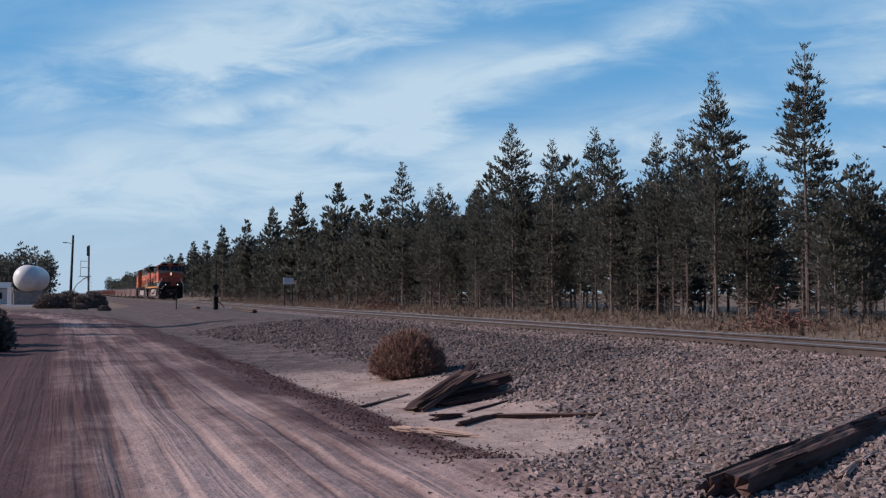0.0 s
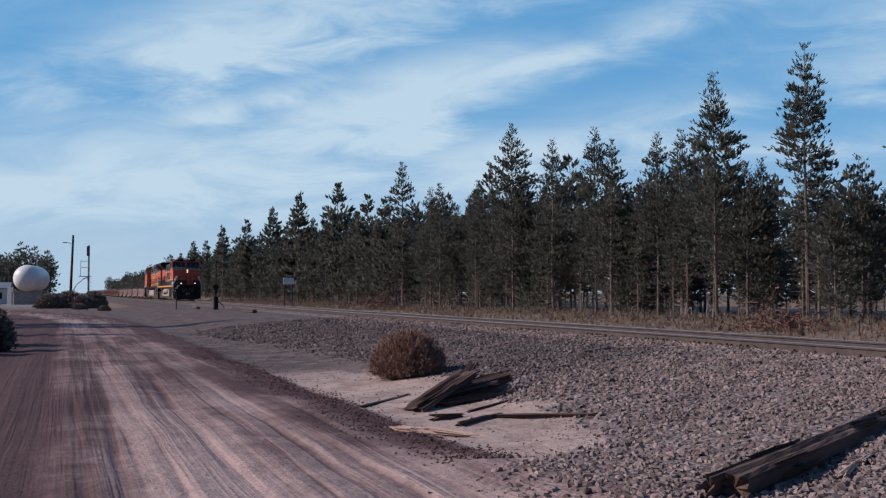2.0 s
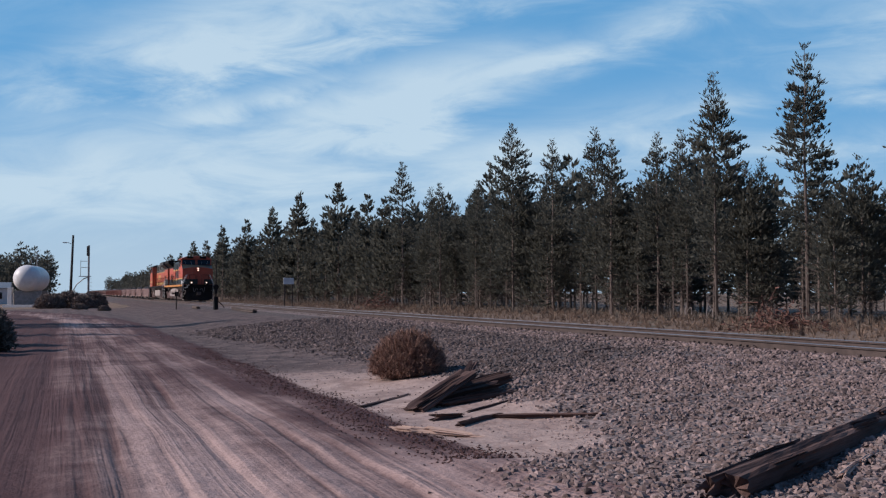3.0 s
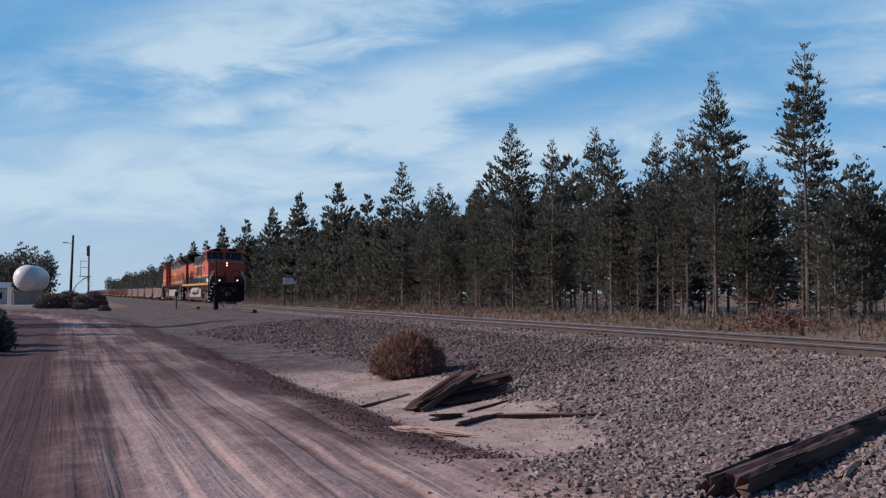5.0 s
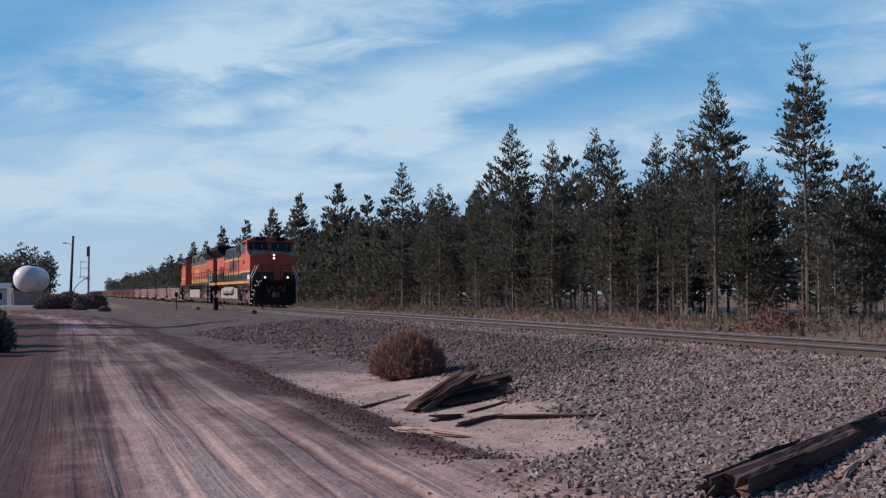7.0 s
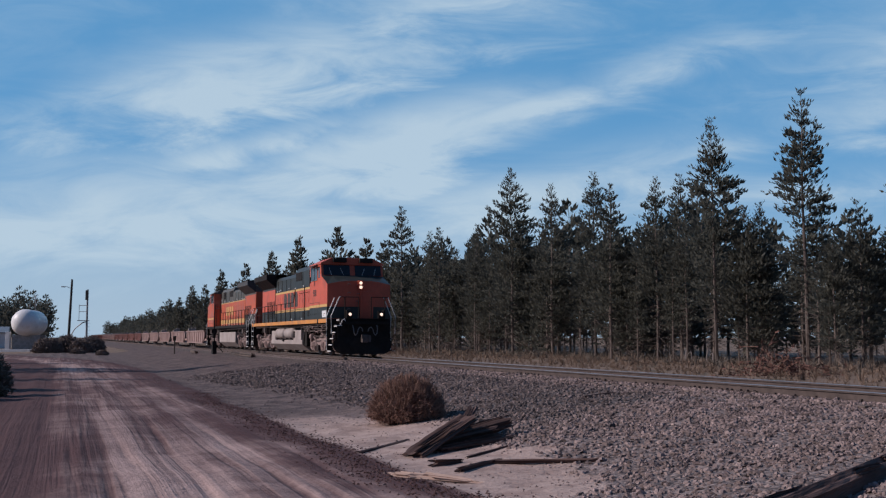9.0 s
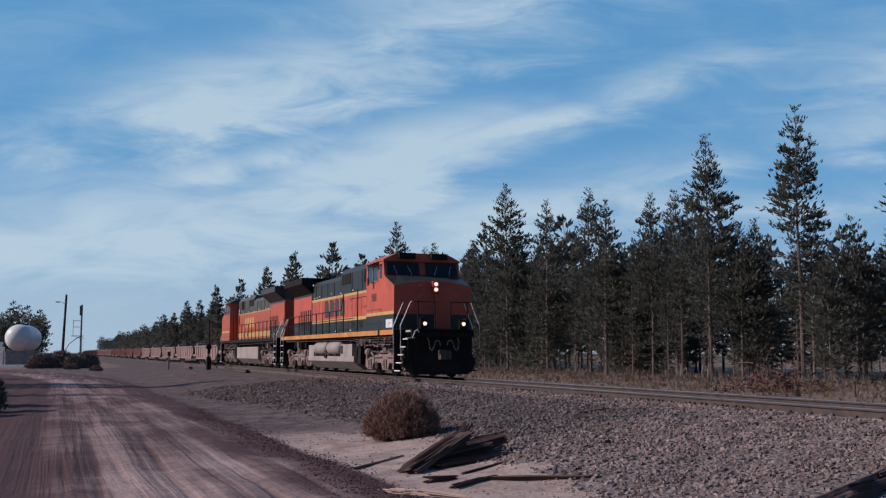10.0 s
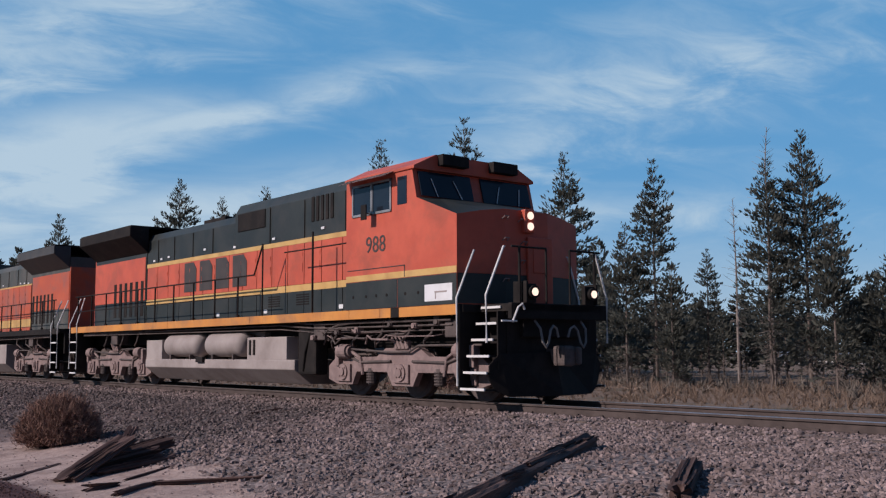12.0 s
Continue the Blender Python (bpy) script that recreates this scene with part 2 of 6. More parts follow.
M_DARKGREY = surface("dark_grey_paint", (0.040, 0.040, 0.042), (0.07, 0.068, 0.068), 0.6, scale=2.0, dirt=(0.10, 0.085, 0.075), dirt_amount=0.4)
M_WHITE = surface("white_enamel", (0.62, 0.62, 0.64), (0.78, 0.77, 0.77), 0.45, scale=0.6, dirt=(0.45, 0.42, 0.38), dirt_amount=0.35)
M_POLE = surface("creosoted_pole", (0.035, 0.028, 0.025), (0.085, 0.068, 0.058), 0.9, scale=4.0, stretch=(1, 1, 0.2))
M_GALV = surface("galvanised_steel", (0.20, 0.21, 0.22), (0.36, 0.36, 0.37), 0.5, 0.6, scale=3.0)

# ---------------------------------------------------------------- mesh helpers


def mesh_ob(name, verts, faces, material, parent=None, label="", smooth=False):
    me = bpy.data.meshes.new(name)
    me.from_pydata([tuple(v) for v in verts], [], [tuple(f) for f in faces])
    me.materials.append(material)
    if smooth:
        me.polygons.foreach_set("use_smooth", [True] * len(me.polygons))
    ob = new(name, me)
    ob.parent = parent
    return tagged(ob, label) if label else ob


def part(name, bm, material, parent=None, label="", smooth=False):
    """One bmesh as one mesh object under a thing or a part."""
    bmesh.ops.recalc_face_normals(bm, faces=bm.faces)
    me = bpy.data.meshes.new(name)
    bm.to_mesh(me)
    bm.free()
    mats = material if isinstance(material, (list, tuple)) else [material]
    for m in mats:
        me.materials.append(m)
    if smooth:
        me.polygons.foreach_set("use_smooth", [True] * len(me.polygons))
    ob = new(name, me)
    ob.parent = parent
    return tagged(ob, label) if label else ob


def box(bm, x0, x1, y0, y1, z0, z1, bevel=0.0):
    r = bmesh.ops.create_cube(bm, size=1.0, matrix=Matrix.LocRotScale(((x0 + x1) / 2, (y0 + y1) / 2, (z0 + z1) / 2), None,
                                                                      (abs(x1 - x0), abs(y1 - y0), abs(z1 - z0))))
    if bevel:
        vs = set(r["verts"])
        es = [ed for ed in bm.edges if ed.verts[0] in vs and ed.verts[1] in vs]
        bmesh.ops.bevel(bm, geom=es, offset=bevel, segments=2, affect="EDGES", profile=0.6)
    return bm


def tube(bm, points, r, sides=8, r_end=None):
    """A round bar through the points."""
    pts = [Vector(p) for p in points]
    rings = []
    for i, p in enumerate(pts):
        d = (pts[min(i + 1, len(pts) - 1)] - pts[max(i - 1, 0)]).normalized()
        q = d.to_track_quat("Z", "Y").to_matrix()
        rr = r if r_end is None else r + (r_end - r) * i / (len(pts) - 1)
        rings.append([bm.verts.new(p + q @ Vector((rr * math.cos(2 * math.pi * j / sides), rr * math.sin(2 * math.pi * j / sides), 0)))
                      for j in range(sides)])
    for a0, b0 in zip(rings, rings[1:]):
        for j in range(sides):
            bm.faces.new((a0[j], a0[(j + 1) % sides], b0[(j + 1) % sides], b0[j]))
    bm.faces.new(rings[0][::-1])
    bm.faces.new(rings[-1])
    return bm


def extrude(bm, outline, axis, lo, hi, bevel=0.0):
    """A prism: outline in the two other axes (in order), drawn out along the axis (0, 1 or 2)."""
    def put(p, w):
        q = list(p)
        q.insert(axis, w)
        return bm.verts.new(q)
    a0, b0 = [put(p, lo) for p in outline], [put(p, hi) for p in outline]
    n = len(outline)
    fs = [bm.faces.new(a0), bm.faces.new(b0[::-1])]
    for i in range(n):
        fs.append(bm.faces.new((a0[i], b0[i], b0[(i + 1) % n], a0[(i + 1) % n])))
    if bevel:
        es = {ed for f in fs for ed in f.edges}
        bmesh.ops.bevel(bm, geom=list(es), offset=bevel, segments=2, affect="EDGES", profile=0.6)
    return bm


def disc(bm, centre, axis, r, depth, sides=20):
    """A short cylinder whose axis is x (0), y (1) or z (2)."""
    rot = {0: Euler((0, math.pi / 2, 0)), 1: Euler((math.pi / 2, 0, 0)), 2: Euler((0, 0, 0))}[axis]
    bmesh.ops.create_cone(bm, cap_ends=True, segments=sides, radius1=r, radius2=r, depth=depth,
                          matrix=Matrix.LocRotScale(centre, rot, None))
    return bm


def empty(name, m, label, category, group="", kind=""):
    ob = new(name)
    ob.empty_display_size = 0.5
    ob.matrix_basis = m
    return tagged(ob, label, category, group, kind)


# ---------------------------------------------------------------- ground
rng = np.random.default_rng(7)


def smooth01(x):
    x = np.clip(x, 0, 1)
    return x * x * (3 - 2 * x)


def wave(x, y, f, s=0.0):
    return (np.sin(x * f + s) * np.cos(y * f * 0.83 + 1.7 * s) + 0.5 * np.sin(x * f * 2.1 - y * f * 1.3 + s * 2)) / 1.5


def lie(n, u):
    """Height of the ground n metres across and u metres along."""
    n, u = np.asarray(n, float), np.asarray(u, float)
    z = np.interp(n, [-400, -30, -3, 0, 3.3, 4.3, 5.6, 7.0, 9.0, 10.6, 11.60, 12.0, 14.15, 14.6, 17.0, 21, 60, 3000],
                  [-1.6, -1.0, -0.74, -0.71, -0.73, -0.79, -0.72, -0.56, -0.36, -0.27, -0.235, -0.160, -0.160, -0.24, -0.55, -0.74, -0.8, -1.6])
    pile = smooth01((11.0 - u) / 5.0) * smooth01((n - 2.6) / 1.8) * smooth01((10.5 - n) / 3.0)
    z = z + 0.27 * pile
    off = smooth01((np.abs(n - 13.07) - 1.5) / 1.2)
    rough = smooth01((n - 3.2) / 1.0)
    z = z + off * (0.05 * wave(u, n, 0.33, 0.4) + 0.02 * wave(u, n, 1.3, 1.1) + rough * 0.02 * wave(u, n, 2.9, 2.0))
    z = z + (1 - rough) * 0.012 * np.sin(n * 7.0 + 0.4 * np.sin(u * 0.2)) * smooth01((n + 3) / 1.0)
    # tyre ruts pressed into the road
    for c, d, slant in ((-1.9, 0.018, 0.004), (-0.9, 0.020, -0.006), (0.15, 0.030, 0.010), (0.55, 0.034, 0.004), (0.95, 0.026, -0.012), (1.55, 0.040, 0.003),
                        (2.05, 0.034, -0.004), (2.35, 0.032, 0.006), (2.72, 0.034, -0.008), (3.1, 0.024, 0.010)):
        x = n - c - slant * (u - 8) - 0.06 * np.sin(u * 0.23 + c * 5)
        z = z + 0.7 * (-d * np.exp(-(x / 0.05) ** 2) + 0.45 * d * np.exp(-((x - 0.11) / 0.05) ** 2)) * smooth01((21 + 3 * np.sin(c * 9) - u) / 9) * (0.65 + 0.35 * np.sin(u * 0.9 + c * 7))
    return z


def path_gap(n, u):
    """Distance from the faint dusty footpath over the ballast."""
    return np.minimum(np.abs(u - np.interp(n, [5.6, 6.0, 7.6, 10.3], [12.7, 12.56, 12.5, 14.0])) * 0.9, 9) + np.where((n < 5.6) | (n > 10.4), 9, 0)


def old_zone(n, u):
    """1 where the ballast is old and sooty, past the footpath and low along the bank."""
    line = 13.6 + 0.42 * (n - 6.0) + 0.8 * wave(n, u, 0.9, 0.3)
    return smooth01((u - line) / 3.2 + 0.3) * smooth01((12.0 - n) / 1.2)


def stone_zone(n, u):
    """1 where ballast lies."""
    edge = np.interp(u, [-20, 6.5, 8.3, 9.6, 11.5, 13.7, 18, 24, 40, 70], [2.9, 3.2, 3.7, 5.5, 6.0, 6.0, 6.6, 6.3, 5.2, 5.0])
    near = smooth01((n - edge) / 0.7 * 0.5 + 0.5)
    path = smooth01((path_gap(n, u) - 0.10) / 0.25)
    return near * smooth01((17.2 - n) / 1.2 * 0.5 + 0.5) * (0.5 + 0.5 * path)


def make_ground():
    ns = np.unique(np.concatenate([np.linspace(-6, -2.2, 27), np.linspace(-2.2, 3.6, 146), np.linspace(3.6, 18, 100), np.linspace(18, 60, 43), np.geomspace(60, 3000, 16), -np.geomspace(6, 3000, 18)]))
    us = np.unique(np.concatenate([np.linspace(-5, 45, 251), np.linspace(45, 200, 120), np.geomspace(200, 4000, 18), -np.geomspace(5, 3000, 16)]))
    U, N = np.meshgrid(us, ns, indexing="ij")
    Z = lie(N, U)
    verts = np.c_[N.ravel(), U.ravel(), Z.ravel()]
    w = len(ns)
    i, j = np.meshgrid(np.arange(len(us) - 1), np.arange(w - 1), indexing="ij")
    q = (i * w + j).ravel()
    faces = np.c_[q, q + 1, q + w + 1, q + w]
    me = bpy.data.meshes.new("ground")
    me.from_pydata(verts.tolist(), [], faces.tolist())
    n, u = N.ravel(), U.ravel()
    bend = 0.0035 * np.clip(u - 52, 0, 400) ** 2
    across = n
    n = n + bend
    road = smooth01((4.05 - n) / 0.7 * 0.5 + 0.5) * smooth01((n + 2.9) / 1.0 * 0.5 + 0.5)
    lane = (np.exp(-((n - 1.3) / 0.75) ** 2) + 0.4 * np.exp(-((n - 2.6) / 0.35) ** 2)) * smooth01((22 - u) / 12) - 0.75 * np.exp(-((n - 3.75) / 0.5) ** 2) * smooth01((u - 8.0) / 4.0) + 0.5 * np.exp(-((n - 3.0) / 0.55) ** 2) * smooth01((13 - u) / 4.0)
    lane = lane + 0.45 * np.exp(-((n - 0.6) / 0.8) ** 2) * smooth01((u - 34) / 14) - 0.85 * smooth01((0.2 - n) / 0.8)
    n = across
    # darkened strip from road to track, taking in the pines' shade
    dark_bank = 0.9 * smooth01((u - 12) / 16) * smooth01((210 - u) / 70) * smooth01((n + bend - 3.4) / 0.8) * smooth01((11.2 - n) / 2.5)
    far = smooth01((n - 17.5) / 2.0 * 0.5 + 0.5)
    left = np.maximum(smooth01((-3.4 - n - bend) / 1.5 * 0.5 + 0.5), smooth01((u - 105) / 12) * smooth01((8.0 - n) / 2.0) * 0.9)
    for key, val in (("road", road), ("stones", stone_zone(n, u)), ("grass", np.maximum(far, left)), ("lane", lane), ("dark_bank", dark_bank), ("old", old_zone(n, u))):
        at_ = me.attributes.new(key, "FLOAT", "POINT")
        at_.data.foreach_set("value", val.astype(np.float32))
    me.materials.append(M_GROUND)
    me.polygons.foreach_set("use_smooth", [True] * len(me.polygons))
    ob = new("ground", me)
    ob.matrix_basis = pose(0, 0, 0, 0, 0, PSI)
    tagged(ob, "bare cinder road, sandy ditch, grey ballast and dry grass", "ground", kind="structure")


make_ground()


def make_stones():
    """Loose ballast as heaps of angular stones: dusty pale ones, old sooty ones, and the clods along the road's edge."""
    base = np.array([(-1, -.8, -.5), (1, -.7, -.6), (.8, .9, -.5), (-.9, .8, -.6), (-.6, -.5, .6), (.5, -.6, .7), (.7, .4, .5), (-.4, .6, .65)])
    fcs = np.array([(0, 1, 5), (0, 5, 4), (1, 2, 6), (1, 6, 5), (2, 3, 7), (2, 7, 6), (3, 0, 4), (3, 4, 7), (4, 5, 6), (4, 6, 7)])

    def heap(n, u, size, name, mat, label, category):
        c = len(n)
        ang = rng.uniform(0, 2 * np.pi, c)
        v = base[None] * (size[:, None, None] * rng.uniform(0.6, 1.25, (c, 8, 3))) * np.array([1.15, 0.85, 0.75])
        x = v[:, :, 0] * np.cos(ang)[:, None] - v[:, :, 1] * np.sin(ang)[:, None]
        y = v[:, :, 0] * np.sin(ang)[:, None] + v[:, :, 1] * np.cos(ang)[:, None]
        z = v[:, :, 2] + x * rng.uniform(-.5, .5, (c, 1)) + y * rng.uniform(-.5, .5, (c, 1)) + (lie(n, u) + size * 0.25)[:, None]
        V = np.stack([x + n[:, None], y + u[:, None], z], 2).reshape(-1, 3)
        Fc = (fcs[None] + (np.arange(c) * 8)[:, None, None]).reshape(-1, 3)
        ob = mesh_ob(name, V.tolist(), Fc.tolist(), mat)
        ob.matrix_basis = pose(0, 0, 0, 0, 0, PSI)
        tagged(ob, label, category, kind="stuff")

    n = rng.uniform(2.6, 14.5, 260000)
    u = rng.uniform(0.0, 1.0, 260000) ** 1.5 * 46 - 1
    patch = np.clip(0.72 + 0.6 * wave(u + 0.6 * n, n - 0.3 * u, 0.55, 0.7) + 0.3 * wave(u, n, 1.7, 2.2), 0.2, 1)
    keep = rng.random(len(n)) < stone_zone(n, u) * np.clip(1.15 - u / 60, 0.2, 1) * patch * np.where(n > 12.2, 0.6, np.where(n > 11.4, 1.5, 1)) + 0.03
    keep &= (n > 3.3) | (u < 8)
    keep &= np.abs(np.abs(n - DIST) - 0.755) > 0.13
    n, u = n[keep][:66000], u[keep][:66000]
    c = len(n)
    size = rng.uniform(0.012, 0.032, c) * (1 + np.clip(u, 0, 40) / 55)
    size[stone_zone(n, u) < 0.35] *= 0.5
    size[rng.random(c) < 0.012] *= 1.6
    size[n > 12.2] = np.minimum(size[n > 12.2], 0.024)
    sooty = rng.random(c) < 0.05 + 0.85 * old_zone(n, u)
    heap(n[~sooty], u[~sooty], size[~sooty], "ballast_stones", M_STONE, "loose pale dusty crushed stone ballast beside the railway", "gravel")
    heap(n[sooty], u[sooty], size[sooty], "old_ballast_stones", M_STONE_OLD, "old sooty grey ballast low along the bank", "gravel")
    c = 3600
    u = rng.random(c) ** 1.3 * 22 + 9
    n = 3.75 + rng.normal(0, 0.28, c) + 0.12 * np.sin(u * 0.9)
    heap(n, u, rng.uniform(0.006, 0.018, c), "road_edge_clods", M_CLOD, "dark red cinder clods thrown up along the road's edge", "gravel")


make_stones()

# ---------------------------------------------------------------- railway track


def rail_outline():
    right = [(0.075, -0.172), (0.075, -0.160), (0.012, -0.140), (0.010, -0.045), (0.037, -0.036), (0.037, -0.006), (0.028, 0.0)]
    return right + [(-x, z) for x, z in reversed(right)]


def make_track():
    track = empty("railway_track", at(0, DIST), "single railway track of worn steel rails on dark wooden ties", "railway track", kind="structure")
    for side in (-0.755, 0.755):
        bm = bmesh.new()
        extrude(bm, [(x + side, z) for x, z in rail_outline()], 1, -300, 900)
        for f in bm.faces:
            if f.calc_center_median().z > -0.008:
                f.material_index = 1
        part("rail", bm, [M_RAIL, M_STEEL], track, "rusty rail with a bright running surface")
    bm = bmesh.new()
    box(bm, -1.30, 1.30, -0.115, 0.115, -0.36, -0.176, 0.012)
    first = part("tie", bm, M_TIE, track)
    mesh = first.data
    bm = bmesh.new()
    for sx in (-1, 1):
        box(bm, sx * 0.755 - 0.18, sx * 0.755 + 0.18, -0.09, 0.09, -0.176, -0.158)
        for dx in (-0.105, 0.105):
            box(bm, sx * 0.755 + dx - 0.022, sx * 0.755 + dx + 0.022, -0.05, 0.05, -0.16, -0.115)
    fix_first = part("tie_plate", bm, M_RAIL, track)
    fix = fix_first.data
    first.location.y = fix_first.location.y = -14
    for i in range(1, 150):
        y = -14 + i * 0.535
        for me, nm in ((mesh, "tie"), (fix, "tie_plate")):
            o = new(nm, me)
            o.parent = track
            o.location = (rng.uniform(-0.05, 0.05) if nm == "tie" else 0, y, rng.uniform(-0.012, 0.004) if nm == "tie" else 0)
            o.rotation_euler = (0, 0, rng.uniform(-0.02, 0.02) if nm == "tie" else 0)
    bm = bmesh.new()
    for i in range(420):
        y = -14 + (150 + i) * 0.535
        box(bm, -1.30 + rng.uniform(-.05, .05), 1.30, y - 0.115, y + 0.115, -0.36, -0.176)
    tagged(part("far_ties", bm, M_TIE, track), "row of wooden ties far along the track", kind="stuff")
    # rail anchors in small clusters beside the near rail
    for c in (16.0, 17.1, 18.9, 21.6, 25.2, 25.7, 31.0, 38.0):
        for i in range(5):
            bm = bmesh.new()
            box(bm, -0.90, -0.84, -0.025, 0.025, -0.175, -0.10, 0.008)
            a0 = part("rail_anchor", bm, M_RAIL, track)
            a0.location = (rng.uniform(-.03, .03), c + i * 0.21, 0)


make_track()

# ---------------------------------------------------------------- trees


def tufts(centres, dirs, size, count, width=0.30, up=0.35):
    """Sprays of needles: thin triangles round each centre."""
    c = len(centres)
    d = np.repeat(dirs, count, 0) * 0.8 + rng.normal(0, 0.62, (c * count, 3))
    d[:, 2] += up
    d /= np.linalg.norm(d, axis=1)[:, None] + 1e-9
    L = np.repeat(size, count)[:, None] * rng.uniform(0.55, 1.25, (c * count, 1))
    side = np.cross(d, rng.normal(0, 1, (c * count, 3)))
    side /= np.linalg.norm(side, axis=1)[:, None] + 1e-9
    p = np.repeat(centres, count, 0) + rng.normal(0, 0.10, (c * count, 3)) * np.repeat(size, count)[:, None]
    w = L * width
    v = np.stack([p - d * L * 0.2 + side * w, p + d * L, p - d * L * 0.2 - side * w], 1).reshape(-1, 3)
    f = np.arange(c * count * 3).reshape(-1, 3)
    return v, f


def stalks(starts, ends, r0, r1):
    """Three-sided tapered twigs."""
    starts, ends = np.asarray(starts, float), np.asarray(ends, float)
    d = ends - starts
    d = d / (np.linalg.norm(d, axis=1)[:, None] + 1e-9)
    a1 = np.cross(d, np.array([0.31, 0.17, 0.93]))
    a1 /= np.linalg.norm(a1, axis=1)[:, None] + 1e-9
    a2 = np.cross(d, a1)
    ring = [a1 * math.cos(t) + a2 * math.sin(t) for t in (0, 2.1, 4.2)]
    r0, r1 = np.broadcast_to(r0, len(d))[:, None], np.broadcast_to(r1, len(d))[:, None]
    v = np.stack([starts + q * r0 for q in ring] + [ends + q * r1 for q in ring], 1).reshape(-1, 3)
    b = (np.arange(len(d)) * 6)[:, None]
    f = np.concatenate([b + np.array([[0, 1, 4, 3]]), b + np.array([[1, 2, 5, 4]]), b + np.array([[2, 0, 3, 5]])])
    return v, f


def joined(*lots):
    vs, fs, o = [], [], 0
    for v, f in lots:
        vs.append(np.asarray(v))
        fs += (f + o).tolist() if isinstance(f, np.ndarray) else [[i + o for i in face] for face in f]
        o += len(v)
    return np.concatenate(vs), fs


def trunk_of(h, r, lean=0.0, sides=7):
    z = np.array([-0.25, 0.1, 0.3 * h, 0.6 * h, 0.85 * h, h])
    rad = np.array([r * 1.35, r, r * 0.8, r * 0.52, r * 0.24, 0.012])
    bend = rng.normal(0, 0.006 * h, (6, 2)) * (z / h)[:, None]
    bend[:2] = 0
    bend[:, 0] += lean * z
    a1 = np.arange(sides) * 2 * np.pi / sides
    v = np.stack([np.stack([rad[i] * np.cos(a1) + bend[i, 0], rad[i] * np.sin(a1) + bend[i, 1], np.full(sides, z[i])], 1) for i in range(6)]).reshape(-1, 3)
    f = [(i * sides + j, i * sides + (j + 1) % sides, (i + 1) * sides + (j + 1) % sides, (i + 1) * sides + j) for i in range(5) for j in range(sides)]
    return (v, np.array(f)), (lambda q: np.stack([np.interp(q, z, bend[:, 0]), np.interp(q, z, bend[:, 1]), q], 1))


def plumes(centres, dirs, size, width=0.17, spread=0.34):
    """Needle-clad shoots: lens shapes at all angles, tips turned up."""
    c = len(centres)
    d = dirs + rng.normal(0, spread, (c, 3))
    d /= np.linalg.norm(d, axis=1)[:, None] + 1e-9
    side = np.cross(d, rng.normal(0, 1, (c, 3)))
    side /= np.linalg.norm(side, axis=1)[:, None] + 1e-9
    L = size[:, None]
    tip = centres + d * L
    tip[:, 2] += 0.14 * size
    middle = centres + d * L * 0.5
    v = np.stack([centres, middle + side * L * width, tip, middle - side * L * width], 1).reshape(-1, 3)
    return v, np.arange(c * 4).reshape(-1, 4)


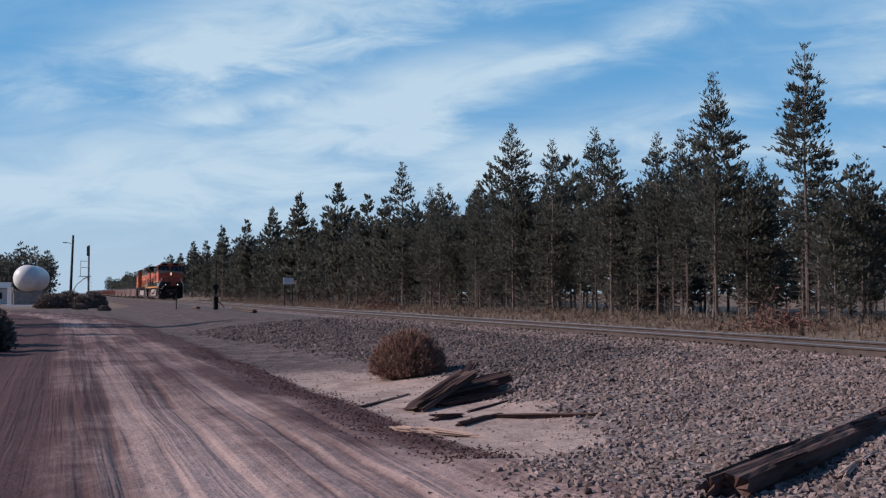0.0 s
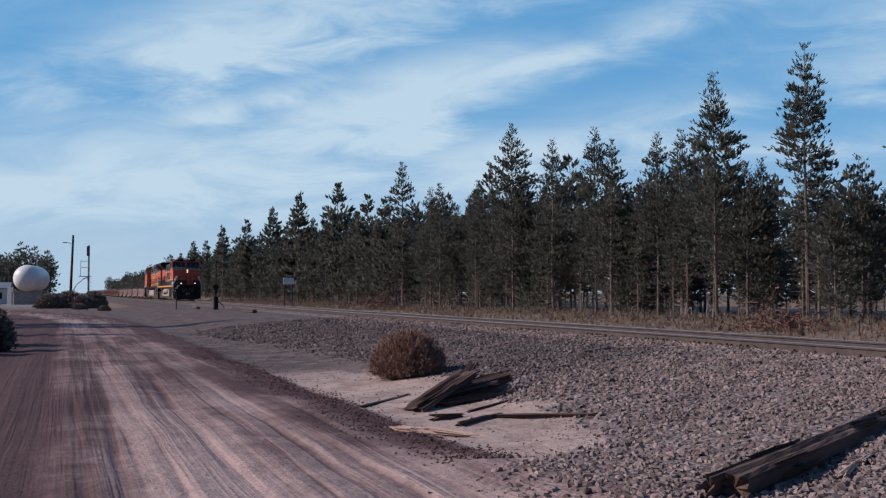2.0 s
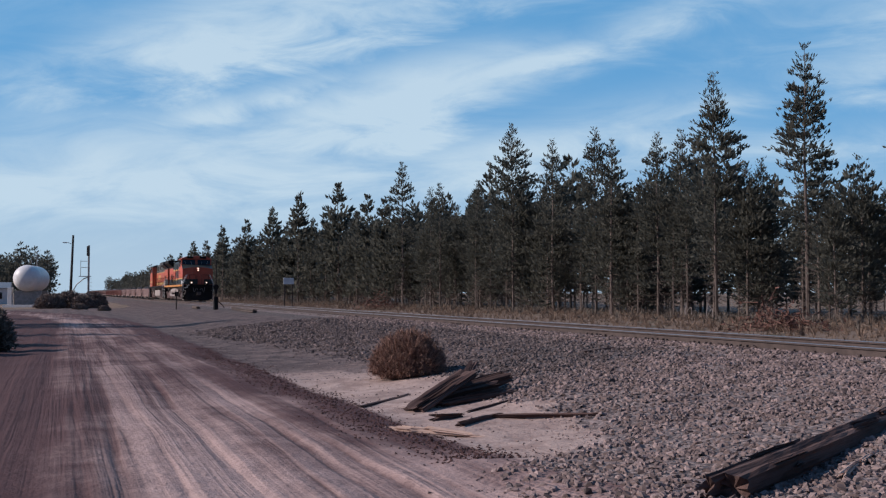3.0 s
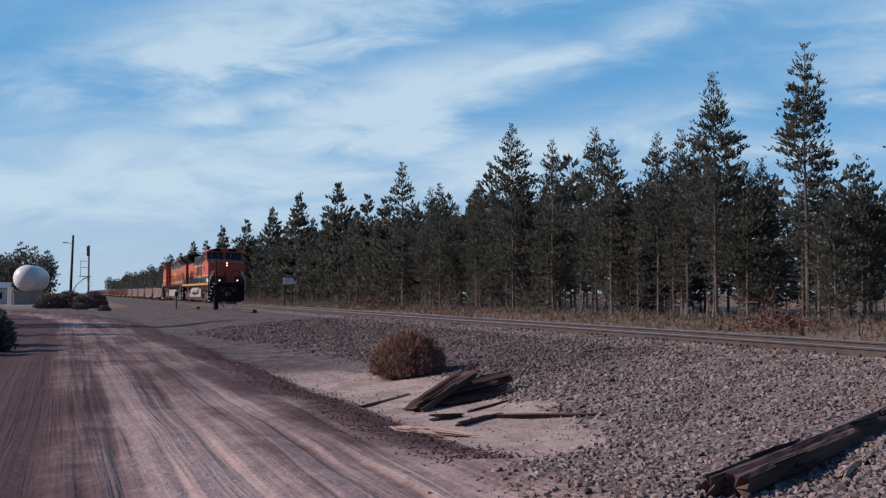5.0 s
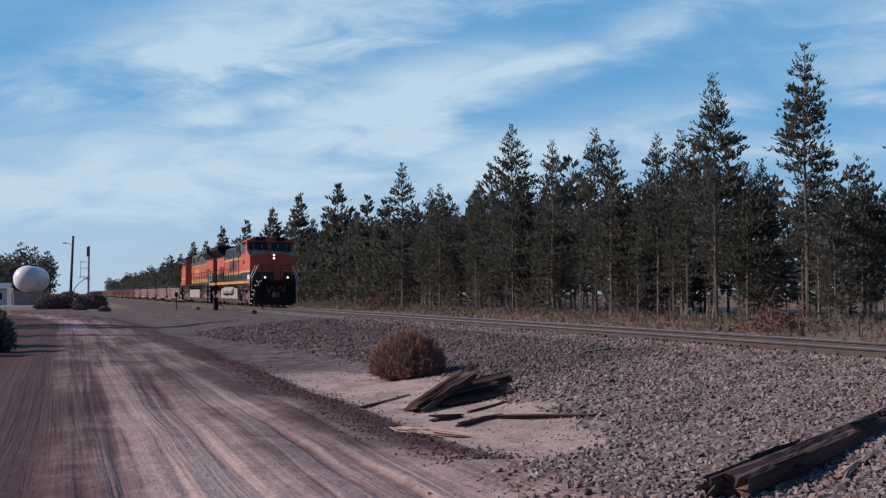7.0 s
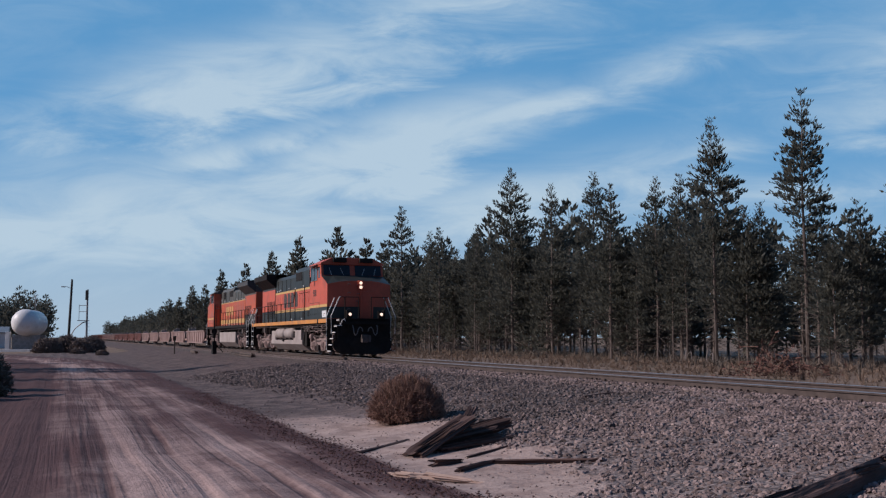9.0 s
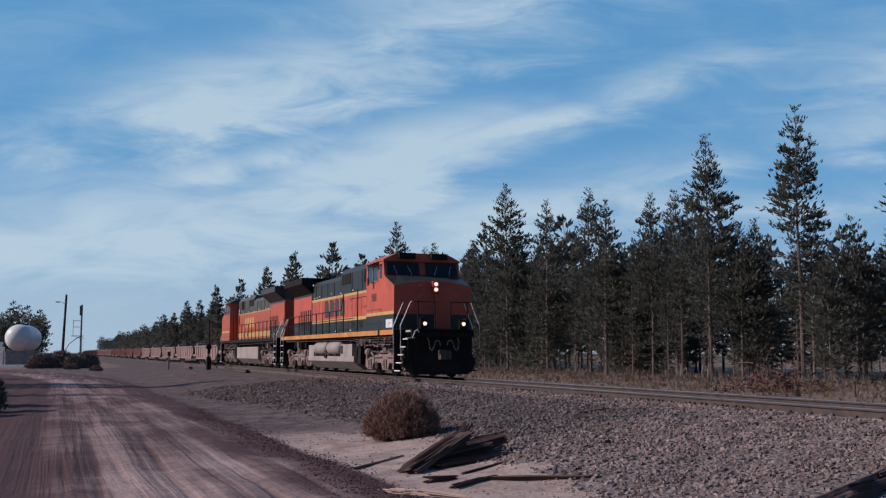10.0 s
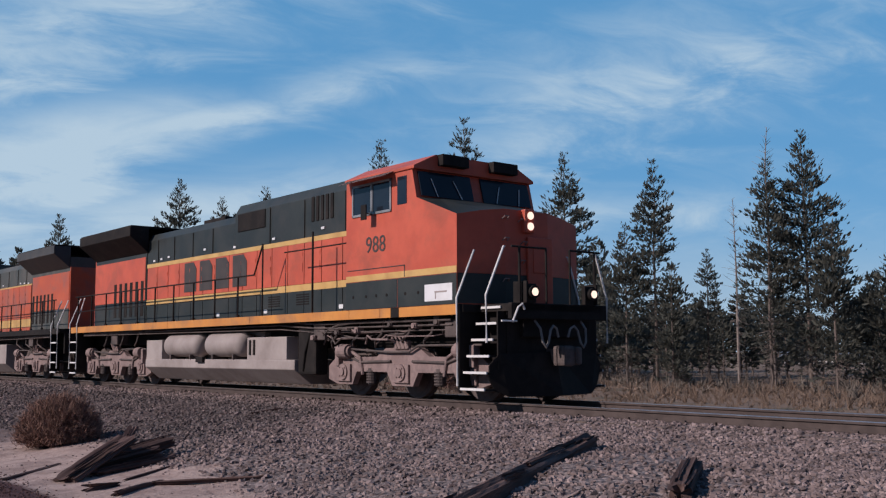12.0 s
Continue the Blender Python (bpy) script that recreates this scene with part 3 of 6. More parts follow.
def pine_meshes(h, reach, base, density, openness=0.0, dead=False, fine=1.0, slope=0.33):
    """Meshes of a lodgepole pine: trunk with bare dead twigs below, and a conical crown of whorled, upswept boughs."""
    tr, axis = trunk_of(h, 0.0068 * h + 0.02)
    count = int(h * (1 - base) * 11 * density)
    z0 = h * (base + (1 - base) * rng.random(count) ** 0.9)
    gap = 0.45 + 0.35 * openness
    z0 = np.minimum(np.round(z0 / gap) * gap + rng.normal(0, 0.10, count), h - 0.05)
    depth = h - z0
    rel = depth / (h * (1 - base))
    ang = rng.uniform(0, 2 * np.pi, count)
    env = np.minimum(slope * depth + 0.10, reach * (1 + 0.12 * np.sin(z0 * 1.9)))
    env = env * np.where(rel > 0.7, 1 - (rel - 0.7) * 1.1, 1) * (1 + 0.20 * np.sin(2 * ang + z0 * 0.8) + 0.12 * np.sin(ang * 3 - z0))
    length = env * rng.uniform(0.66, 1.06, count) + 0.05
    if openness:
        thin = rng.random(count) < 0.35 * openness
        length[thin] *= 0.45
    rise = np.interp(rel, [0, 0.12, 0.4, 1.0], [1.0, 0.62, 0.34, -0.10]) + rng.normal(0, 0.12, count)
    out = np.stack([np.cos(ang), np.sin(ang), rise], 1)
    start = axis(z0)
    end = start + out * length[:, None]
    end[:, 2] += 0.12 * length
    twigs = stalks(start, end, 0.008 + 0.010 * length, 0.004)
    k = np.maximum(3, (length / 0.052 * fine * np.where(rel > 0.72, 0.55, 1)).astype(int))
    idx = np.repeat(np.arange(count), k)
    frac = rng.random(len(idx)) ** (0.75 - 0.3 * openness) * 0.88 + 0.15
    cen = start[idx] + (end - start)[idx] * frac[:, None]
    across = np.cross(out[idx], [0, 0, 1])
    off = rng.normal(0, 0.27, len(idx)) * (length[idx] * frac + 0.05)
    cen = cen + across * off[:, None] + rng.normal(0, 0.05, cen.shape)
    way = out[idx] * 0.75 + across * (np.sign(off) * 0.35)[:, None]
    way[:, 2] += 0.45
    size = rng.uniform(0.20, 0.38, len(idx)) * (0.60 + 0.40 * np.clip(rel[idx] * 3.0, 0, 1)) / fine ** 0.8
    crown = plumes(cen, way, size, 0.21 if fine >= 1 else 0.26)
    low = int(h * 9)
    zl = rng.uniform(0.06, base + 0.16, low) * h
    al = rng.uniform(0, 2 * np.pi, low)
    sl = axis(zl)
    el = sl + np.stack([np.cos(al), np.sin(al), rng.uniform(-0.6, 0.1, low)], 1) * (rng.uniform(0.3, 1.0, low) * reach * 0.7)[:, None]
    snags = stalks(sl, el, 0.015, 0.005)
    return joined(tr, snags) if not dead else joined(tr, snags, twigs), (joined(twigs, crown) if not dead else None)


def make_trees():
    kinds = {}

    def template(key, *args, **kw):
        wood, crown = pine_meshes(*args, **kw)
        me = []
        for nm, geo, mat in (("trunk", wood, M_DEADWOOD if kw.get("dead") else M_BARK), ("crown", crown, M_NEEDLE)):
            if geo is None:
                continue
            m = bpy.data.meshes.new(nm)
            m.from_pydata(geo[0].tolist(), [], geo[1])
            m.materials.append(mat)
            me.append((nm, m))
        kinds[key] = (args[0], me)

    template("full_a", 15, 2.05, 0.12, 1.75, slope=0.31)
    template("full_b", 14, 1.85, 0.15, 1.7, 0.2, slope=0.28)
    template("full_c", 10, 1.7, 0.10, 1.8, slope=0.31)
    template("tall_a", 16, 1.6, 0.24, 1.7, 0.6, slope=0.25)
    template("tall_b", 16, 1.65, 0.20, 1.7, 0.45, slope=0.28)
    template("thin", 13, 1.35, 0.16, 1.6, 0.3, slope=0.23)
    template("small_a", 8, 1.4, 0.06, 1.8, slope=0.33)
    template("small_b", 7, 1.25, 0.05, 1.9, slope=0.33)
    template("far_full", 15, 2.2, 0.08, 1.2, fine=0.36, slope=0.34)
    template("far_thin", 14, 1.7, 0.08, 1.1, fine=0.36, slope=0.28)
    template("far_small", 9, 1.8, 0.04, 1.3, fine=0.36, slope=0.36)
    template("dead", 10, 0.9, 0.30, 0.9, dead=True, slope=0.2)

    def plant(key, u, n, h, label, turn=None, wide=1.0):
        if u > 125:
            key = "far_small" if h < 9 else ("far_thin" if key[0] == "t" else "far_full")
        tall, me = kinds[key]
        t = new("pine_tree")
        s = h / tall
        t.matrix_basis = at(u, n, float(lie(n, u)) - 0.03, rng.uniform(0, 360) if turn is None else turn)
        t.scale = (s * wide, s * wide, s)
        tagged(t, label, "tree", "pines beside the dirt road" if n < 0 else "pines of the wood beyond the track")
        for nm, m in me:
            o = new(nm, m)
            o.parent = t
        return t

    tall_lab = "tall lodgepole pine with an open ragged crown"
    full_lab = "dense dark green pine standing at the wood's edge"
    small_lab = "young dark pine among taller trunks"
    # along, across, height
    edge_a = [(46.0, 38.8, 15.5), (55.0, 39.2, 15.8), (61.4, 40.9, 13.2), (63.4, 40.2, 13.1), (67.6, 38.8, 13.3), (71.8, 39.8, 14.7),
              (79.6, 39.9, 14.8), (85.9, 39.0, 17.2), (98.7, 40.7, 13.4), (104.8, 38.8, 13.7), (110.4, 39.7, 13.7), (122.0, 40.1, 18.2),
              (128.9, 39.8, 13.9), (138.5, 40.3, 15.3), (156.1, 40.7, 18.7), (176.1, 41.4, 14.3)]
    edge_b = [(179.5, 39.4, 19.0), (193.4, 40.4, 15.1), (209.4, 40.6, 18.7), (234.0, 39.4, 18.1), (264.8, 38.5, 18.3), (320.2, 41.4, 17.5),
              (336.4, 39.4, 17.8), (373.5, 39.4, 15.5), (53.0, 41.2, 10.0), (53.3, 40.3, 9.8), (67.1, 39.9, 9.5), (44.0, 40.8, 9.0), (43.6, 38.6, 7.2)]
    edge_c = [(39.4, 40.6, 12.7), (32.4, 39.6, 11.1), (33.6, 38.8, 7.8), (30.0, 40.5, 6.6), (24.6, 40.4, 11.3), (22.8, 39.4, 6.9), (21.9, 40.7, 4.8),
              (21.0, 40.7, 5.6), (31.1, 39.2, 5.8), (37.7, 41.0, 7.6)]
    pick_a = ["tall_a", "tall_b", "thin", "full_b", "thin", "full_b", "full_b", "full_a", "thin", "thin", "full_b", "thin", "full_b", "full_b", "full_a", "thin"]
    for (u, n, h), key in zip(edge_a, pick_a):
        plant(key, u, n, h, tall_lab if key[0] == "t" else full_lab)
    for i, (u, n, h) in enumerate(edge_b):
        plant(("thin", "full_b", "tall_b", "full_a")[i % 4] if h > 11 else "full_c", u, n, h, full_lab)
    for i, (u, n, h) in enumerate(edge_c):
        plant(("tall_b", "tall_a", "full_c", "thin", "full_a", "small_a")[i % 6] if h > 6.5 else "small_b", u, n, h, full_lab if h > 8 else small_lab)
    plant("dead", 28.9, 41.3, 9.0, "bare grey dead pine")
    plant("dead", 25.7, 39.3, 11.6, "pine with a dead grey top")
    plant("full_b", 25.6, 39.0, 10.0, full_lab)
    for u, n, h, key in ((54.0, -6.5, 9.5, "full_c"), (44, -10, 9, "full_b"),
                         (58, -11, 10, "full_c"), (72, -11, 10, "full_b")):
        plant(key, u, n, h, "pine beside the dirt road, shading it")
    # the rest of the wood's edge
    u = 40.0
    while u < 330:
        n = 39.5 + rng.random() * 6
        h = rng.uniform(7.0, 10.2) + min(5.0, max(0, (u - 55) * 0.06)) * rng.random() ** 0.6
        key = ("full_c", "small_a", "small_b", "full_b", "thin", "tall_b")[rng.integers(0, 6)]
        if u < 62:
            key = ("thin", "tall_b", "tall_a")[rng.integers(0, 3)]
        plant(key, u, n, h, small_lab if h < 9 else full_lab)
        u += rng.uniform(0.7, 1.5) * (1 + u / 110)
    # the deeper wood, too thick to count
    low = []
    for hh, rr in ((11, 1.9), (12, 1.75), (9, 1.8)):
        low.append((hh, pine_meshes(hh, rr, 0.14, 0.95, fine=0.30)))
    lots_w, lots_c = [], []
    for i in range(360):
        u = rng.random() ** 1.25 * 450 + 52
        n = rng.uniform(45, 62) if u < 150 else rng.uniform(43, 75)
        if u < 75 and rng.random() < 0.45 or 0.95 < u / n < 1.55 and rng.random() < 0.6:
            continue
        hh, (wood, crown) = low[rng.integers(0, 3)]
        s = rng.uniform(0.75, 1.15) * (1.0 + min(u, 300) / 900) * (0.8 if u < 70 else 1.0)
        a1 = rng.uniform(0, 6.28)
        m = np.array([[math.cos(a1), -math.sin(a1), 0], [math.sin(a1), math.cos(a1), 0], [0, 0, 1]]) * s
        off = np.array([n, u, float(lie(n, u))])
        lots_w.append((wood[0] @ m.T + off, wood[1]))
        lots_c.append((crown[0] @ m.T + off, [f for f, p in zip(crown[1], rng.random(len(crown[1])) < 0.8) if p]))
    for i in range(150):       # young growth filling the foot of the wood
        u, n = rng.uniform(8, 75), rng.uniform(43, 70)
        if 0.95 < u / n < 1.55 and rng.random() < 0.55:
            continue
        hh, (wood, crown) = low[rng.integers(0, 3)]
        s = rng.uniform(0.28, 0.50) if u < 50 else rng.uniform(0.35, 0.62)
        a1 = rng.uniform(0, 6.28)
        m = np.array([[math.cos(a1), -math.sin(a1), 0], [math.sin(a1), math.cos(a1), 0], [0, 0, 1]]) * np.array([1.35, 1.35, 1.0])[:, None] * s
        off = np.array([n, u, float(lie(n, u))])
        lots_w.append((wood[0] @ m.T + off, wood[1]))
        lots_c.append((crown[0] @ m.T + off, crown[1]))
    for i in range(520):       # far ends of the wood and the trees across the clearing
        if i < 270:
            u, n = rng.uniform(340, 1000), rng.uniform(38, 75)
        else:
            u, n = rng.uniform(330, 460), rng.uniform(-95, -4)
        hh, (wood, crown) = low[rng.integers(0, 3)]
        s = rng.uniform(0.9, 1.5)
        off = np.array([n, u, -1.0])
        pick = rng.random(len(crown[1])) < 0.5
        lots_w.append((wood[0] * s + off, wood[1][:40]))
        lots_c.append((crown[0] * s * np.array([1.1, 1.1, 1]) + off, [f for f, p in zip(crown[1], pick) if p]))
    for i in range(250):       # far belt of the wood; then unseen trees added to block low sky light
        if i < 60:
            u, n = rng.uniform(-20, 260), rng.uniform(175, 230)
        elif i < 170:
            u, n = rng.uniform(-130, 6), rng.uniform(-85, -34)
        else:
            u, n = rng.uniform(-150, 8), rng.uniform(40, 75)
        hh, (wood, crown) = low[rng.integers(0, 3)]
        s = rng.uniform(1.0, 1.5)
        off = np.array([n, u, -0.9])
        pick = rng.random(len(crown[1])) < 0.09
        lots_w.append((wood[0] * s + off, wood[1][:35]))
        lots_c.append(((crown[0] - [0, 0, 6]) * s * 1.0 + off + [0, 0, 6 * s], [f for f, p in zip(crown[1], pick) if p]))
    wood = empty("pine_wood", pose(0, 0, 0, 0, 0, PSI), "deep dark pine wood behind the clearing's edge and added unseen trees behind the camera", "woods", kind="stuff")
    for nm, lots, mat in (("trunks", lots_w, M_BARK), ("crowns", lots_c, M_NEEDLE)):
        v, f = joined(*lots)
        tagged(mesh_ob(nm, v.tolist(), f, mat, wood), kind="stuff")


make_trees()

# ---------------------------------------------------------------- the train
# vehicles: x across (the camera's side is negative), y back from the front of the train, z up from the rails
RUN = [(0.0, 133.36), (1.5, 119.75), (2.5, 110.2), (5.5, 80.6), (6.5, 70.3), (7.2, 63.1), (8.8, 46.2), (9.5, 38.76), (10.5, 28.05),
       (11.2, 20.74), (11.5, 17.42), (12.0, 11.81)]
moving, rolling = [], []

M_ORANGE = surface("faded_orange_paint", (0.45, 0.082, 0.048), (0.58, 0.118, 0.068), 0.5, scale=1.4, dirt=(0.20, 0.075, 0.05), dirt_amount=0.45, dirt_scale=1.1, bump_scale=10)
M_ORANGE_B = surface("grimy_orange_paint", (0.40, 0.075, 0.038), (0.53, 0.115, 0.052), 0.55, scale=1.2, dirt=(0.22, 0.115, 0.10), dirt_amount=0.8, dirt_scale=0.9, bump_scale=10)
M_GREEN = surface("dark_green_paint", (0.017, 0.022, 0.022), (0.034, 0.040, 0.039), 0.5, scale=1.2, dirt=(0.06, 0.054, 0.05), dirt_amount=0.35, bump_scale=10)
M_GREEN_B = surface("sooty_green_paint", (0.045, 0.052, 0.050), (0.085, 0.085, 0.078), 0.6, scale=1.2, dirt=(0.15, 0.12, 0.10), dirt_amount=0.5)
M_YELLOW = surface("yellow_stripe_paint", (0.52, 0.31, 0.10), (0.63, 0.41, 0.16), 0.5, scale=2.0, dirt=(0.30, 0.16, 0.07), dirt_amount=0.4)
M_SILL = surface("worn_orange_sill", (0.52, 0.20, 0.05), (0.68, 0.30, 0.07), 0.55, scale=1.2, dirt=(0.22, 0.12, 0.08), dirt_amount=0.7, dirt_scale=0.8)
M_DUST = surface("dusty_truck_steel", (0.18, 0.125, 0.117), (0.34, 0.245, 0.228), 0.85, scale=2.4, bump=0.004, dirt=(0.06, 0.05, 0.048), dirt_amount=0.55, dirt_scale=2.5)
M_TANK = surface("dusty_grey_tank", (0.27, 0.225, 0.21), (0.40, 0.345, 0.325), 0.7, scale=1.0, dirt=(0.17, 0.13, 0.115), dirt_amount=0.5, dirt_scale=0.9)
M_PIPE = surface("grimy_pipework", (0.045, 0.036, 0.034), (0.14, 0.108, 0.10), 0.75, scale=3.0)
M_RAILING = surface("white_grab_iron", (0.60, 0.58, 0.57), (0.74, 0.72, 0.70), 0.5, scale=3.0)
M_HOSE = surface("grey_air_hose", (0.14, 0.125, 0.12), (0.26, 0.24, 0.23), 0.7, scale=4.0)
M_GLASS = surface("dark_cab_glass", (0.010, 0.014, 0.022), (0.018, 0.024, 0.034), 0.08, scale=1.0)
M_LAMP = glow("headlight_glow", (1.0, 0.72, 0.58), 1.5)
M_WELL = surface("pale_red_well_paint", (0.25, 0.160, 0.145), (0.36, 0.250, 0.230), 0.75, scale=0.5, dirt=(0.20, 0.12, 0.105), dirt_amount=0.6, dirt_scale=0.6, per_object=0.12)
M_WELL_DARK = surface("red_brown_well_paint", (0.12, 0.045, 0.038), (0.19, 0.078, 0.065), 0.75, scale=0.5, dirt=(0.08, 0.05, 0.045), dirt_amount=0.5, per_object=0.12)
M_LETTER = surface("dark_lettering", (0.040, 0.036, 0.036), (0.075, 0.06, 0.055), 0.6, scale=3.0)


def wheelset(parent, y, r=0.53):
    bm = bmesh.new()
    for sx in (-1, 1):
        disc(bm, (sx * 0.755, 0, 0), 0, r, 0.13, 28)
        disc(bm, (sx * 0.70, 0, 0), 0, r + 0.028, 0.03, 28)
        disc(bm, (sx * 0.835, 0, 0), 0, r * 0.80, 0.012, 24)
        for i in range(5):
            a1 = i * 2 * math.pi / 5
            disc(bm, (sx * 0.845, 0.26 * math.cos(a1), 0.26 * math.sin(a1)), 0, 0.05, 0.02, 8)
    disc(bm, (0, 0, 0), 0, 0.10, 1.9, 12)
    w = part("wheelset", bm, M_PIPE, parent, "steel wheels on one axle")
    w.location = (0, y, r)
    rolling.append((w, y, r))


def truck(loco, ys, flip=1):
    """A three-axle truck: side frames, journals, springs, brake cylinders."""
    mid = ys[1]
    t = new("truck")
    t.parent = loco
    t.location = (0, mid, 0)
    for sx in (-1, 1):
        bm = bmesh.new()
        lo, hi = ys[0] - mid - 0.62, ys[2] - mid + 0.62
        d = (ys[2] - ys[0]) / 2
        top = [(lo, 0.62), (lo + 0.28, 0.80), (-0.85, 0.80), (-0.55, 0.98), (0.55, 0.98), (0.85, 0.80), (hi - 0.28, 0.80), (hi, 0.62)]
        bot = [(hi, 0.34), (d + 0.28, 0.24), (d - 0.28, 0.24), (d - 0.42, 0.52), (0.50, 0.52), (0.34, 0.24), (-0.34, 0.24), (-0.50, 0.52),
               (-d + 0.42, 0.52), (-d + 0.28, 0.24), (-d - 0.28, 0.24), (lo, 0.34)]
        extrude(bm, top + bot, 0, sx * 1.06, sx * 1.20, 0.012)
        frame_ = part("side_frame", bm, M_DUST, t, "dusty cast side frame")
        for yy in (-d, 0, d):
            bm = bmesh.new()
            disc(bm, (sx * 1.235, yy, 0.50), 0, 0.165, 0.09, 20)
            disc(bm, (sx * 1.285, yy, 0.50), 0, 0.085, 0.05, 14)
            box(bm, sx * 1.19, sx * 1.25, yy - 0.25, yy + 0.25, 0.30, 0.66, 0.02)
            for k in range(4):
                a1 = math.pi / 4 + k * math.pi / 2
                disc(bm, (sx * 1.285, yy + 0.12 * math.cos(a1), 0.50 + 0.12 * math.sin(a1)), 0, 0.018, 0.03, 6)
            part("journal_box", bm, M_DUST, frame_)
        for yy in (-d * 0.55, d * 0.55):
            bm = bmesh.new()
            for k in range(5):
                disc(bm, (sx * 1.13, yy, 0.30 + k * 0.055), 2, 0.125, 0.030, 14)
            disc(bm, (sx * 1.13, yy, 0.42), 2, 0.095, 0.32, 12)
            part("coil_spring", bm, M_PIPE, frame_, "dark stacked coil spring")
        for yy, s in ((-d - 0.12, 1), (d + 0.12, -1)):
            bm = bmesh.new()
            disc(bm, (sx * 1.25, yy + s * 0.20, 0.92), 1, 0.15, 0.34, 16)
            disc(bm, (sx * 1.25, yy + s * 0.40, 0.92), 1, 0.11, 0.08, 14)
            tube(bm, [(sx * 1.25, yy + s * 0.42, 0.92), (sx * 1.22, yy + s * 0.72, 0.78), (sx * 1.22, yy + s * 0.80, 0.45)], 0.035)
            box(bm, sx * 1.14, sx * 1.30, yy - s * 0.05 - 0.07, yy - s * 0.05 + 0.07, 0.62, 1.02, 0.015)
            part("brake_cylinder", bm, M_DUST, t, "dusty brake cylinder and lever")
        bm = bmesh.new()
        box(bm, sx * 1.14, sx * 1.24, -0.22, 0.22, 0.95, 1.12, 0.02)
        for k in range(4):
            tube(bm, [(sx * 1.24, -0.25 + k * 0.12, 0.98), (sx * 1.27, -0.10 + k * 0.12, 1.20)], 0.02)
        part("bolster_stop", bm, M_DUST, t)
        bm = bmesh.new()
        tube(bm, [(sx * 1.25, lo + 0.2, 1.02), (sx * 1.26, -0.6, 1.02), (sx * 1.26, -0.3, 0.90), (sx * 1.26, 0.4, 0.90), (sx * 1.25, hi - 0.3, 1.0)], 0.022)
        tube(bm, [(sx * 1.22, -d, 0.86), (sx * 1.22, -d + 0.6, 0.70), (sx * 1.22, -0.35, 0.72)], 0.026)
        tube(bm, [(sx * 1.22, d, 0.86), (sx * 1.22, d - 0.6, 0.70), (sx * 1.22, 0.35, 0.72)], 0.026)
        part("brake_rigging", bm, M_PIPE, t)
    bm = bmesh.new()
    box(bm, -1.05, 1.05, -0.35, 0.35, 0.55, 0.98, 0.03)
    box(bm, -0.6, 0.6, ys[0] - mid + 0.5, ys[2] - mid - 0.5, 0.45, 0.80, 0.03)
    part("bolster", bm, M_PIPE, t)
    for y in ys:
        wheelset(loco, y)


def hand_rail(loco, pts, mat=None, r=0.02, label="black handrail"):
    bm = bmesh.new()
    tube(bm, pts, r, 7)
    return part("handrail", bm, mat or M_BLACK, loco, label)


def letters(loco, text, m, size, mat):
    cu = bpy.data.curves.new("number", "FONT")
    cu.body, cu.size, cu.extrude = text, size, 0.004
    tmp = bpy.data.objects.new("number", cu)
    scene.collection.objects.link(tmp)
    bpy.context.view_layer.update()
    me = bpy.data.meshes.new_from_object(tmp.evaluated_get(bpy.context.evaluated_depsgraph_get()))
    bpy.data.objects.remove(tmp)
    me.materials.clear()
    me.materials.append(mat)
    o = new("road_number", me)
    o.parent = loco
    o.matrix_basis = m
    return tagged(o, "dark painted road number")


